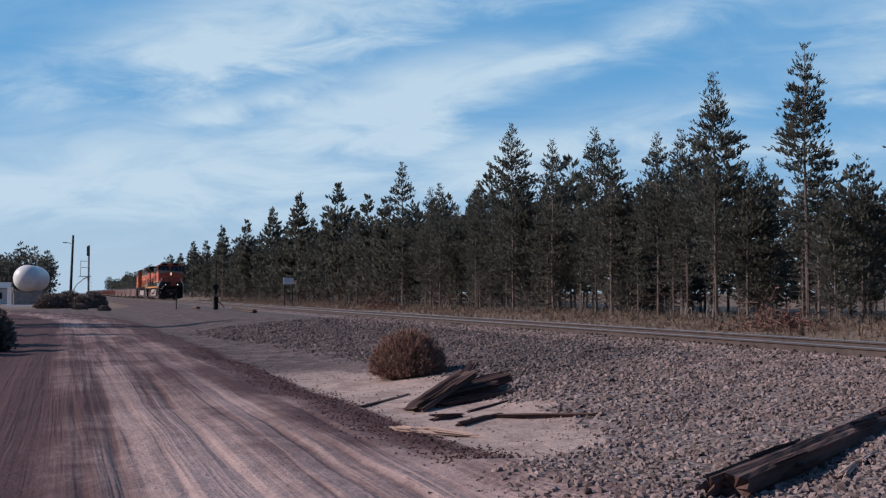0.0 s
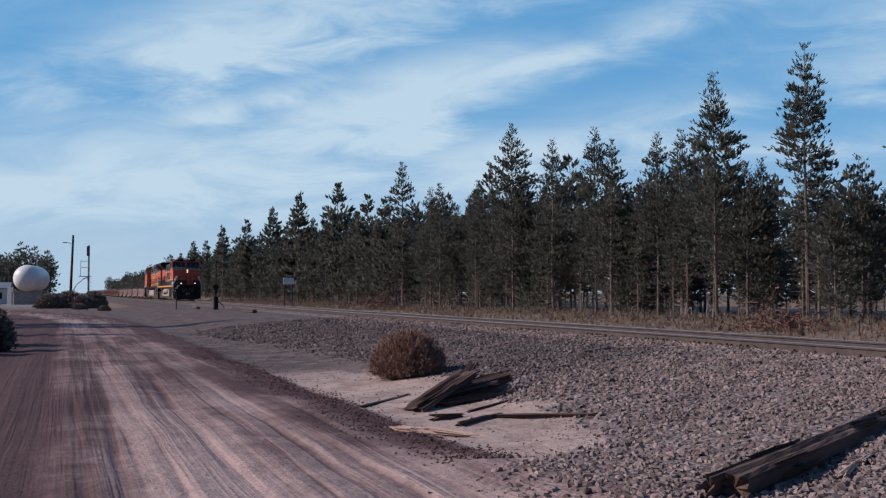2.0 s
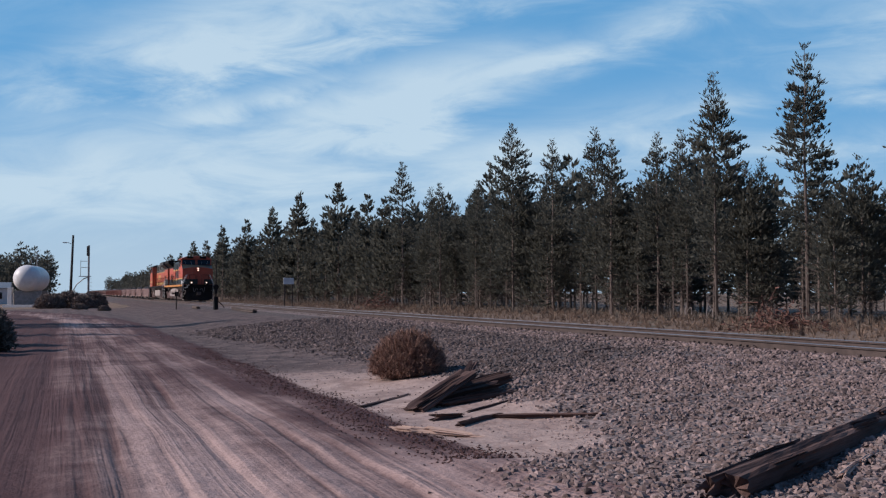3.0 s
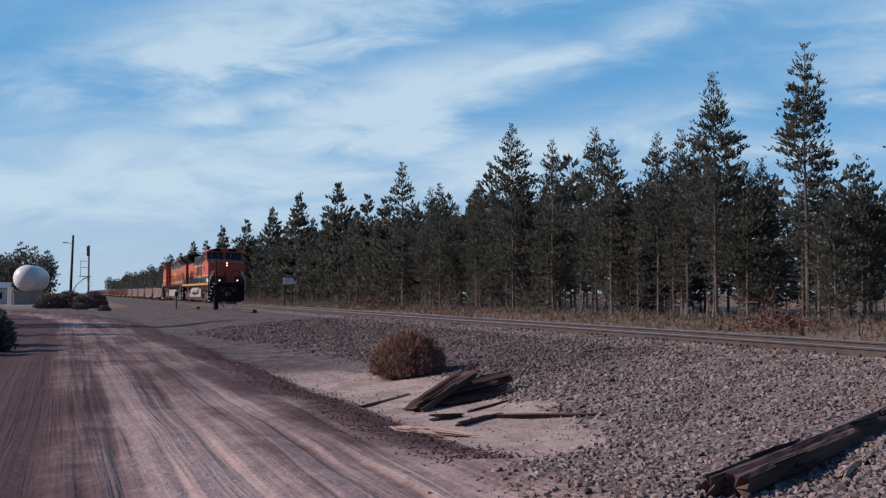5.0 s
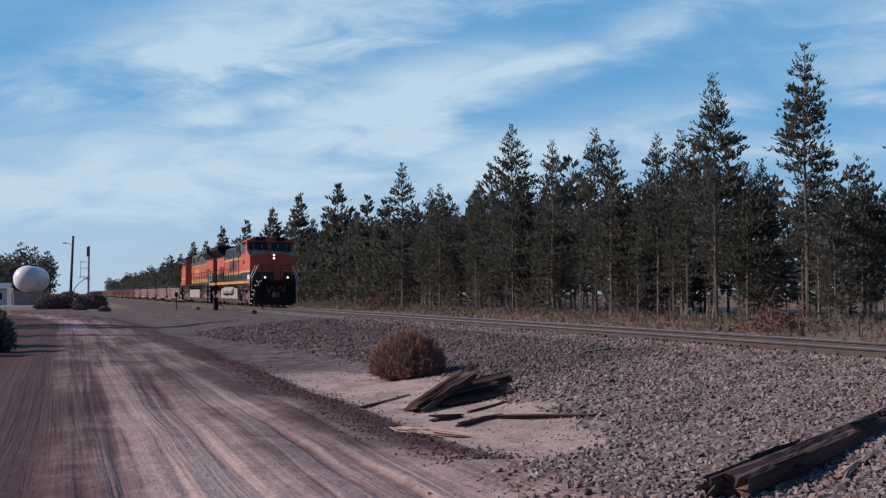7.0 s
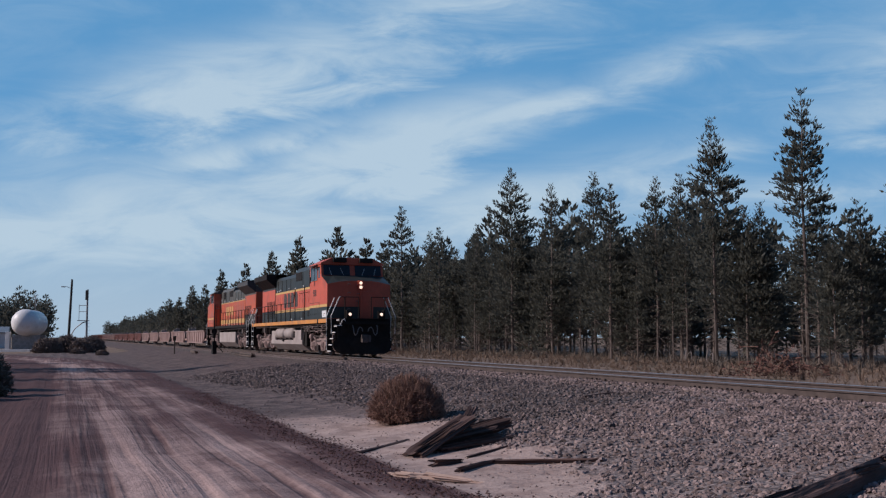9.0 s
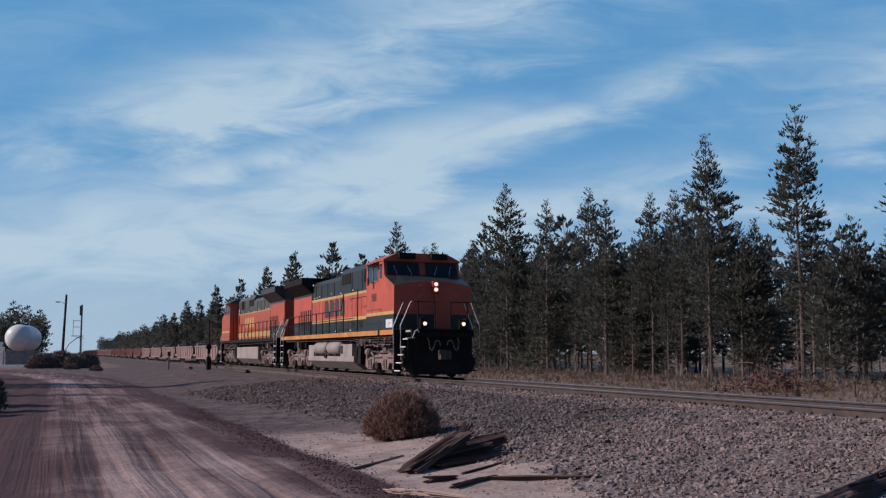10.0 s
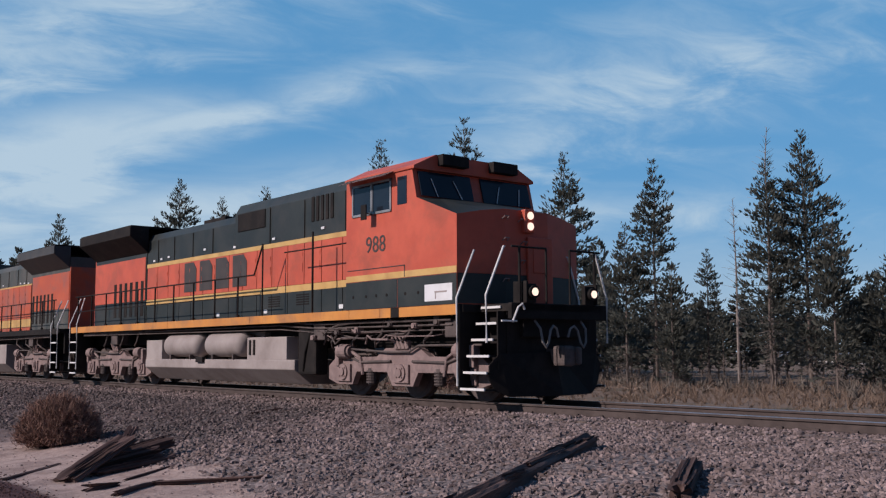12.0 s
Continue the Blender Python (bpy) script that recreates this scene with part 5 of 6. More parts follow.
        extrude(bm, [(x * 0.995, max(z, 0.73)) for x, z in prof[:4]], 1, 8.3, 10.15, 0.02)
        extrude(bm, [(x * 0.995, max(z, 0.73)) for x, z in prof[:4]], 1, 15.05, 16.1, 0.02)
        box(bm, -0.9, 0.9, 10.1, 15.1, 0.70, 1.40)
    else:
        extrude(bm, prof, 1, 7.9, 15.6, 0.02)
    tank = part("fuel_tank", bm, M_TANK, L, "dusty grey fuel tank")
    if lead:
        for sx in (-1, 1):
            for y0, y1 in ((10.38, 12.36), (12.76, 14.84)):
                bm = bmesh.new()
                n, ringsv = 20, []
                for yy, rr in ((y0, 0.12), (y0 + 0.06, 0.24), (y0 + 0.18, 0.30), (y1 - 0.18, 0.30), (y1 - 0.06, 0.24), (y1, 0.12)):
                    ringsv.append([bm.verts.new((sx * 1.17 + rr * math.cos(2 * math.pi * k / n), yy, 1.10 + rr * math.sin(2 * math.pi * k / n))) for k in range(n)])
                for r0, r1 in zip(ringsv, ringsv[1:]):
                    for k in range(n):
                        bm.faces.new((r0[k], r0[(k + 1) % n], r1[(k + 1) % n], r1[k]))
                bm.faces.new(ringsv[0])
                bm.faces.new(ringsv[-1][::-1])
                part("air_reservoir", bm, M_TANK, tank, "dusty round air reservoir", smooth=True)
            for yy in (10.8, 11.9, 13.2, 14.4):
                bm = bmesh.new()
                box(bm, sx * 0.95, sx * 1.40, yy - 0.03, yy + 0.03, 0.74, 0.86)
                part("bracket", bm, M_PIPE, tank)
            bm = bmesh.new()
            box(bm, sx * 1.3, sx * 1.45, 12.35, 12.75, 0.66, 0.80, 0.02)
            part("drain_valve", bm, M_BLACK, tank)
            bm = bmesh.new()
            box(bm, sx * 1.355, sx * 1.375, 9.75, 9.83, 0.85, 1.2)
            box(bm, sx * 1.355, sx * 1.375, 9.95, 10.03, 0.85, 1.2)
            part("sight_gauge", bm, M_BLACK, tank)
    # pipes and boxes under the running board
    for sx in (-1, 1):
        for k in range(3):
            bm = bmesh.new()
            z = 1.30 + k * 0.09
            tube(bm, [(sx * (1.34 + 0.03 * k), 2.4, z), (sx * (1.34 + 0.03 * k), 7.0, z + 0.02), (sx * (1.34 + 0.03 * k), 8.6, z + 0.12), (sx * 1.40, 21.0, 1.46 + 0.03 * k)], 0.014 + 0.005 * k, 6)
            part("air_pipe", bm, M_PIPE, L, "grimy air pipe under the running board")
        # black sheet added behind the pipes, standing for the dark under the frame
        bm = bmesh.new()
        box(bm, sx * 0.78, sx * 0.82, 2.2, 8.2, 1.00, 1.60)
        part("shade_backing", bm, M_BLACK, L)
        pr = np.random.default_rng(77)
        for k in range(18):
            y0, ln0, z0 = pr.uniform(2.2, 6.6), pr.uniform(0.5, 2.0), pr.uniform(1.08, 1.52)
            x0 = pr.uniform(1.22, 1.44)
            bm = bmesh.new()
            tube(bm, [(sx * (x0 - 0.25), y0 - 0.08, z0 + pr.uniform(-0.1, 0.12)), (sx * x0, y0, z0), (sx * x0, y0 + ln0 * 0.6, z0 + pr.uniform(-0.04, 0.04)),
                      (sx * (x0 + 0.02), y0 + ln0 * 0.75, z0 + pr.uniform(-0.14, 0.12)), (sx * (x0 - 0.1), y0 + ln0, z0 + pr.uniform(-0.14, 0.12))], pr.uniform(0.011, 0.024), 6)
            part("brake_pipe", bm, M_DUST if k % 3 == 0 else M_PIPE, L)
        for k in range(6):
            y0, z0 = 2.6 + k * 0.86 + pr.uniform(-0.2, 0.2), pr.uniform(1.15, 1.42)
            bm = bmesh.new()
            box(bm, sx * 1.25, sx * 1.42, y0, y0 + pr.uniform(0.10, 0.20), z0, z0 + pr.uniform(0.08, 0.16), 0.02)
            disc(bm, (sx * 1.42, y0 + 0.06, z0 + 0.05), 0, 0.045, 0.05, 10)
            part("valve", bm, M_DUST if k % 2 else M_PIPE, L, "dusty air valve under the running board")
        for y0 in (3.0, 3.7, 4.6, 5.4, 6.2, 7.0, 16.8, 17.9, 19.2):
            bm = bmesh.new()
            tube(bm, [(sx * 1.30, y0, 1.55), (sx * 1.34, y0 + 0.05, 1.25), (sx * 1.28, y0 + 0.35, 1.12), (sx * 1.15, y0 + 0.5, 1.00)], 0.026, 6)
            part("drop_pipe", bm, M_PIPE, L)
        for y0, w in ((2.3, 0.35), (6.7, 0.45), (18.3, 0.5)):
            bm = bmesh.new()
            box(bm, sx * 1.0, sx * 1.36, y0, y0 + w, 1.16, 1.50, 0.03)
            part("junction_box", bm, M_PIPE, L)
        bm = bmesh.new()
        box(bm, sx * 1.0, sx * 1.33, 7.1, 7.85, 0.42, 1.45, 0.06)
        tube(bm, [(sx * 1.30, 7.3, 1.5), (sx * 1.36, 7.5, 0.9), (sx * 1.34, 7.6, 0.5)], 0.03)
        part("battery_box", bm, M_BLACK, L)
    if lead:
        letters(L, "988", Matrix(((0, 0, -1, -1.534), (-1, 0, 0, 4.93), (0, 1, 0, 2.865), (0, 0, 0, 1))), 0.46, M_LETTER)
    truck(L, (2.15, 4.15, 6.15))
    truck(L, (16.75, 18.75, 20.75))
    return L


lead_loco = locomotive(at(133, DIST), "orange and dark green diesel locomotive with lit headlights", True)
moving.append((lead_loco, 0.0, 0))
second_loco = locomotive(at(178, DIST, 0, 180), "grimy orange diesel locomotive coupled facing backwards", False)
moving.append((second_loco, 45.12, 180))


def well_car(m, label, paint, length):
    """One unit of an empty articulated container car: a low trough on shared trucks."""
    W = empty("well_car", m, label, "well car", "empty well cars behind the locomotives")
    bm = bmesh.new()
    for sx in (-1, 1):
        extrude(bm, [(0.9, 0.45), (0.0, 0.95), (0.0, 1.45), (length, 1.45), (length, 0.95), (length - 0.9, 0.45)], 0, sx * 1.40, sx * 1.50)
        box(bm, sx * 1.36, sx * 1.56, 0.0, length, 1.38, 1.48)
        box(bm, sx * 1.38, sx * 1.54, 0.9, length - 0.9, 0.36, 0.46)
    box(bm, -1.4, 1.4, 0.9, length - 0.9, 0.36, 0.42)
    part("well", bm, paint, W)
    for i in range(9):
        y = 1.0 + i * (length - 2.0) / 8
        for sx in (-1, 1):
            bm = bmesh.new()
            box(bm, sx * 1.50, sx * 1.545, y - 0.05, y + 0.05, 0.46, 1.38)
            part("stiffener", bm, paint, W)
    for y0, y1 in ((-0.75, 0.35), (length - 0.35, length + 0.75)):
        bm = bmesh.new()
        box(bm, -1.3, 1.3, y0, y1, 1.10, 1.42, 0.04)
        box(bm, -0.4, 0.4, y0, y1, 0.75, 1.12, 0.04)
        part("end_platform", bm, M_BLACK, W)
    bm = bmesh.new()
    box(bm, -1.2, -0.5, -0.62, -0.05, 1.42, 1.72, 0.05)
    tube(bm, [(-0.9, -0.3, 1.42), (-0.9, -0.3, 1.86), (-0.5, -0.3, 1.86), (-0.5, -0.3, 1.42)], 0.03, 6)
    part("brake_gear", bm, M_TANK, W, "pale brake gear on the end platform")
    bm = bmesh.new()
    for sx in (-1, 1):
        extrude(bm, [(-1.25, 0.50), (-1.0, 0.36), (-0.75, 0.40), (-0.40, 0.30), (0.40, 0.30), (0.75, 0.40), (1.0, 0.36), (1.25, 0.50), (0.6, 0.68), (-0.6, 0.68)],
                0, sx * 0.98, sx * 1.10)
    tr = part("truck_frame", bm, M_PIPE, W)
    tr.location.y = -0.75
    for dy in (-0.85, 0.85):
        wheelset(W, -0.75 + dy, 0.42)
    return W


back = 45.3
for i in range(24):
    dark = 5 <= i < 10 or i >= 15
    ln_ = 13.2 if not dark else 15.0
    w = well_car(at(180 + back, DIST), "empty dark red well car with a low trough" if dark else "empty dusty pale red well car with a low trough",
                 M_WELL_DARK if dark else M_WELL, ln_)
    moving.append((w, back, 0))
    back += ln_ + 1.5


def run_at(t):
    for (t0, s0), (t1, s1) in zip(RUN, RUN[1:]):
        if t <= t1:
            return s0 + (s1 - s0) * (t - t0) / (t1 - t0)
    return RUN[-1][1]


def motions():
    for thing, behind, turn in moving:
        walk(thing, [(t, at(s + behind, DIST, 0, turn)) for t, s in RUN])
    for wheel, y, r in rolling:
        if r < 0.5:
            continue
        way = -1 if wheel.parent == second_loco else 1
        walk(wheel, [(k / 15, pose(0, y, r, way * math.degrees((RUN[0][1] - run_at(k / 15)) / r))) for k in range(181)])


# ---------------------------------------------------------------- loose things beside the road


def baulk(w, h, length, r, taper=0.0, rot=0.010):
    """A weathered squared timber along y: long splits, furrowed faces and ragged ends."""
    bm = bmesh.new()
    n = max(5, int(length / 0.16))
    side = 5
    prof = [(-0.5 + i / side, 0) for i in range(side)] + [(0.5, i / side) for i in range(side)]
    prof += [(0.5 - i / side, 1) for i in range(side)] + [(-0.5, 1 - i / side) for i in range(side)]
    k = len(prof)
    furrow = r.normal(0, rot, k) - np.where(r.random(k) < 0.3, rot * 2.0, 0)
    drift = r.normal(0, rot * 0.5, (n + 1, k)).cumsum(0) * 0.35
    ragged = (r.normal(0, 0.035, k) + 0.05 * np.sin(np.arange(k) * 1.3 + r.uniform(0, 6)), r.normal(0, 0.05, k))
    bow = r.normal(0, 0.012)
    rings = []
    for i in range(n + 1):
        f = i / n
        ww, hh = w * (1 - taper * f), h * (1 - taper * f)
        ring_ = []
        for j, (a0, b0) in enumerate(prof):
            d = furrow[j] + drift[i, j] + r.normal(0, rot * 0.25)
            corner = 0.012 if (a0 in (-0.5, 0.5) and b0 in (0, 1)) else 0.0
            x = a0 * ww + (1 if a0 > 0.4 else -1 if a0 < -0.4 else 0) * (d - corner)
            z = b0 * hh + (1 if b0 > 0.9 else -0.3 if b0 < 0.1 else 0) * (d - corner)
            y = length * f + (ragged[0][j] if i == 0 else ragged[1][j] if i == n else 0)
            ring_.append(bm.verts.new((x + bow * math.sin(f * 3.1), y, z)))
        rings.append(ring_)
    for a0, b0 in zip(rings, rings[1:]):
        for j in range(k):
            bm.faces.new((a0[j], a0[(j + 1) % k], b0[(j + 1) % k], b0[j]))
    for ring_, sign in ((rings[0], 1), (rings[-1], -1)):
        mid = bm.verts.new(sum((v.co for v in ring_), Vector()) / k + Vector((0, 0.03 * sign, 0)))
        for j in range(k):
            bm.faces.new((ring_[j], ring_[(j + 1) % k], mid))
    return bm


def beam(name, m, w, h, length, mat, label, category, group="", seed=0, split=True, taper=0.0):
    """A timber with slivers splitting off its top and flanks; origin at the near end, on its underside."""
    r = np.random.default_rng(seed + 50)
    rot = min(0.012, min(w, h) * 0.10)
    if not split:
        ob = part(name, baulk(w, h, length, r, taper, rot), mat)
        ob.matrix_basis = m
        return tagged(ob, label, category, group)
    ob = empty(name, m, label, category, group)
    part("core", baulk(w, h * 0.9, length, r, taper, rot), mat, ob)
    for i in range(max(3, int(length * 2.2))):
        ln = min(length * 0.8, r.uniform(0.35, 1.3))
        sliver = part("sliver", baulk(r.uniform(0.12, 0.3) * w, r.uniform(0.10, 0.24) * h, ln, r, 0.5, rot * 0.6), mat, ob)
        if i % 3 == 2:
            sliver.matrix_basis = pose(r.choice([-1, 1]) * w * 0.49, r.uniform(-0.05, max(0.02, length - ln)), h * r.uniform(0.25, 0.7), 0, 0, r.normal(0, 1.5))
        else:
            sliver.matrix_basis = pose(r.uniform(-0.38, 0.38) * w, r.uniform(-0.06, max(0.02, length - ln)), h * 0.87, r.normal(0.4, 0.8), r.normal(0, 9), r.normal(0, 2))
    return ob


def span(p, q):
    """Pose whose y runs from p to q, both (u, n, z)."""
    a0 = AL * p[0] + AC * p[1] + Vector((0, 0, p[2]))
    b0 = AL * q[0] + AC * q[1] + Vector((0, 0, q[2]))
    d = (b0 - a0).normalized()
    side = d.cross(Vector((0, 0, 1))).normalized()
    up = side.cross(d)
    m = Matrix((side, d, up)).transposed().to_4x4()
    m.translation = a0
    return m, (b0 - a0).length


def laid(p, q, lift=0.0):
    """The same for two places (u, n) on the ground."""
    return span((p[0], p[1], float(lie(p[1], p[0])) + lift), (q[0], q[1], float(lie(q[1], q[0])) + lift))


def make_timbers():
    m, ln = laid((5.95, 4.35), (8.75, 9.35), -0.03)
    beam("timber", m, 0.25, 0.21, ln, M_TIMBER, "long split dark timber lying on the ballast", "timber", seed=1)
    m, ln = laid((6.0, 4.20), (6.9, 5.75), 0.0)
    beam("timber_slab", m, 0.09, 0.16, ln, M_TIMBER, "reddish slab split from the timber beside it", "timber", seed=2)
    m, ln = laid((5.45, 6.90), (6.12, 7.95), -0.02)
    beam("timber", m, 0.17, 0.17, ln, M_TIMBER, "short split timber stub on the ballast", "timber", seed=3)
    grp = "heap of broken timbers"
    for i, (p, q, w, h, lab) in enumerate([
            ((13.45, 4.60, -0.77), (14.25, 5.72, -0.36), 0.30, 0.11, "broad weathered plank propped on the heap"),
            ((13.75, 5.00, -0.72), (14.30, 6.20, -0.60), 0.20, 0.17, "dark rotten timber in the heap"),
            ((13.55, 5.05, -0.75), (14.05, 6.35, -0.66), 0.16, 0.12, "dark rotten timber in the heap"),
            ((14.35, 5.30, -0.72), (14.45, 6.45, -0.48), 0.18, 0.16, "dark rotten timber in the heap"),
            ((14.15, 5.55, -0.62), (14.95, 6.10, -0.28), 0.13, 0.11, "dark rotten timber in the heap")]):
        m, ln = span(p, q)
        beam("broken_timber", m, w, h, ln, M_TIMBER, lab, "timber", grp, seed=10 + i)
    r = np.random.default_rng(5)
    for i in range(9):
        p = (11.35 + r.uniform(-0.10, 0.40), 3.80 + r.uniform(-0.05, 0.25))
        q = (10.95 + r.uniform(-0.05, 0.30), 4.38 + r.uniform(-0.10, 0.12))
        m, ln = laid(p, q, 0.0)
        beam("wood_splinter", m, r.uniform(0.05, 0.09), r.uniform(0.04, 0.07), ln, M_SPLINTER, "pale splinter of split wood on the sand", "wood", "splinters on the sand", seed=30 + i, split=False, taper=0.5)
    for i, (p, q) in enumerate((((6.00, 5.35), (6.35, 5.85)), ((6.25, 5.75), (6.45, 6.10)), ((6.1, 5.9), (6.3, 6.6)))):
        m, ln = laid(p, q, 0.01)
        beam("wood_splinter", m, 0.06, 0.04, ln, M_SPLINTER, "reddish splinter of wood on the ballast", "wood", "splinters on the ballast", seed=45 + i, split=False, taper=0.6)
    for i, (p, q, w) in enumerate((((14.2, 4.05), (15.5, 5.20), 0.06), ((12.5, 4.55), (12.6, 4.95), 0.15), ((12.0, 5.2), (11.3, 6.25), 0.09), ((12.9, 5.2), (13.3, 6.0), 0.05),
                                   ((18.1, 9.8), (18.4, 10.6), 0.08), ((15.9, 6.6), (16.4, 7.3), 0.08), ((11.7, 4.6), (12.1, 5.3), 0.10), ((9.3, 6.9), (9.6, 8.4), 0.05))):
        m, ln = laid(p, q, -0.01)
        beam("stick", m, w, w * 0.7, ln, M_TIMBER, "dark weathered stick on the ground", "stick", "sticks on the ground", seed=60 + i, split=False, taper=0.3)


make_timbers()


def shrub(name, u, n, width, height, twigs, mat, label, leafy=False, seed=0):
    """A rounded shrub of fine twigs from one stool."""
    r = np.random.default_rng(seed + 200)
    c = twigs
    az, el = r.uniform(0, 2 * np.pi, c), np.arcsin(r.uniform(0.10, 1.0, c))
    reach = r.uniform(0.70, 1.05, c)
    tip = np.stack([np.cos(az) * np.cos(el) * width / 2 * reach, np.sin(az) * np.cos(el) * width / 2 * reach, np.sin(el) * height * reach + 0.02], 1)
    root = np.stack([np.cos(az), np.sin(az), np.zeros(c)], 1) * (r.uniform(0, 0.12, c) * width)[:, None]
    midp = root * 0.4 + tip * 0.55 + r.normal(0, 0.04 * width, (c, 3))
    midp[:, 2] = np.maximum(midp[:, 2], 0.03)
    th = 0.0035 * max(1.0, height)
    stem = joined(stalks(root, midp, th * 2.2, th * 1.4), stalks(midp, tip, th * 1.4, th * 0.6))
    k = 5
    d = tip - midp
    d /= np.linalg.norm(d, axis=1)[:, None]
    cen = np.repeat(tip, k, 0) - np.repeat(d, k, 0) * (r.uniform(0, 0.30, c * k) * width * 0.5)[:, None] + r.normal(0, 0.02 * width, (c * k, 3))
    cen[:, 2] = np.maximum(cen[:, 2], 0.02)
    spray = tufts(cen, np.repeat(d, k, 0), np.full(c * k, (0.075 if not leafy else 0.085) * width ** 0.7), 4, 0.05 if not leafy else 0.16)
    ob = empty(name, at(u, n, float(lie(n, u)) - 0.02), label, "bush")
    mesh_ob("stem", stem[0].tolist(), stem[1], M_TIMBER if not leafy else M_BARK, ob)
    mesh_ob("foliage", spray[0].tolist(), spray[1].tolist(), mat, ob)
    return ob


shrub("dry_bush", 18.35, 6.15, 1.50, 0.88, 2400, M_BRUSH, "round dry rabbitbrush with rust-coloured tips", seed=1)
for i, (u, n, w, h) in enumerate(((113, -1.2, 3.2, 2.0), (116, 0.7, 3.6, 2.3), (112, 2.1, 2.6, 1.7), (118, 3.3, 3.0, 2.2), (104, 1.6, 1.4, 0.7), (98, 3.6, 1.2, 0.6))):
    shrub("sage_bush", u, n, w, h * 0.8, 900, M_TANGLE, "grey-brown tangled brush beside the dirt road", True, seed=10 + i)
for i, (u, n, w, h) in enumerate(((31.5, -2.15, 1.9, 1.4), (29.0, -2.7, 1.7, 1.2), (34.5, -2.3, 1.9, 1.4))):
    shrub("sage_bush", u, n, w, h, 500, M_SAGE, "dark juniper bush at the road's edge", True, seed=20 + i)


def make_slash(u, n, w, h, seed):
    """A heap of red-brown branches and needles."""
    r = np.random.default_rng(seed)
    c = 260
    p = np.stack([r.normal(0, w * 0.28, c), r.normal(0, 0.5, c), np.zeros(c)], 1)
    p[:, 2] = np.abs(r.normal(0, 1, c)) * h * 0.45 * np.exp(-(p[:, 0] / w * 1.8) ** 2)
    d = r.normal(0, 1, (c, 3)) * np.array([1, 1, 0.35])
    d /= np.linalg.norm(d, axis=1)[:, None]
    ln = r.uniform(0.2, 0.8, c)[:, None]
    e0 = p + d * ln
    e0[:, 2] = np.maximum(e0[:, 2], 0.02)
    v, f = joined(stalks(p, e0, 0.02, 0.006), tufts(e0, d, np.full(c, 0.20), 4, 0.16, 0.1))
    ob = mesh_ob("brush_pile", v.tolist(), f, M_SLASH)
    ob.matrix_basis = at(u, n, float(lie(n, u)) - 0.02)
    tagged(ob, "heap of red-brown dead branches in dry grass", "brush pile", kind="stuff")


make_slash(35.5, 28.6, 3.6, 1.1, 3)
make_slash(98.0, 29.5, 4.2, 1.5, 4)


def make_grass():
    """Dry bunchgrass and low scrub beyond the track and under the wood's edge."""
    c = 13000
    n = 17.6 + rng.random(c) ** 0.8 * 24
    u = rng.random(c) ** 1.6 * 210 + 8
    z = lie(n, u)
    big = rng.random(c) < 0.12
    size = rng.uniform(0.10, 0.25, c) * np.where(big, 1.9, 1.0) * np.where(n > 26, 1.25, 0.8)
    cen = np.stack([n, u, z + size * 0.15], 1)
    v, f = tufts(cen, np.tile([0, 0, 0.8], (c, 1)), size * 0.9, 13, 0.045, 0.5)
    ob = mesh_ob("dry_grass", v.tolist(), f.tolist(), M_GRASS)
    ob.matrix_basis = pose(0, 0, 0, 0, 0, PSI)
    tagged(ob, "tan bunchgrass between the railway and the wood", "grass", kind="stuff")
    c = 1500
    n = 31 + rng.random(c) ** 0.7 * 14
    u = rng.random(c) ** 1.5 * 230 + 12
    size = rng.uniform(0.22, 0.50, c)
    cen = np.stack([n, u, lie(n, u) + size * 0.3], 1)
    v, f = tufts(cen, np.tile([0, 0, 0.5], (c, 1)), size, 18, 0.07, 0.4)
    ob = mesh_ob("undergrowth", v.tolist(), f.tolist(), M_SAGE)
    ob.matrix_basis = pose(0, 0, 0, 0, 0, PSI)
    tagged(ob, "dark scrub at the foot of the pines", "scrub", kind="stuff")


make_grass()


def bent_sapling(u, n, reach, height, turn):
    """A dead pale sapling bowed over in an arch."""
    bm = bmesh.new()
    pts = [(reach * 0.5 * (1 - math.cos(a1)), 0.05 * math.sin(3 * a1), height * math.sin(a1) - 0.05) for a1 in np.linspace(0, 2.75, 10)]
    tube(bm, pts, 0.035, 6, 0.012)
    ob = part("bent_sapling", bm, M_DEADWOOD, smooth=True)
    ob.matrix_basis = at(u, n, float(lie(n, u)), turn)
    tagged(ob, "pale dead sapling bowed over in an arch", "sapling", "bowed saplings at the wood's edge")


for u_, n_, reach_, height_, turn_ in ((54.5, 36.6, 1.0, 0.9, 60), (53.2, 36.2, 1.1, 0.8, 75), (52.0, 36.4, 0.9, 1.0, 50), (50.8, 36.0, 1.4, 0.7, 65)):
    bent_sapling(u_, n_, reach_, height_, turn_)

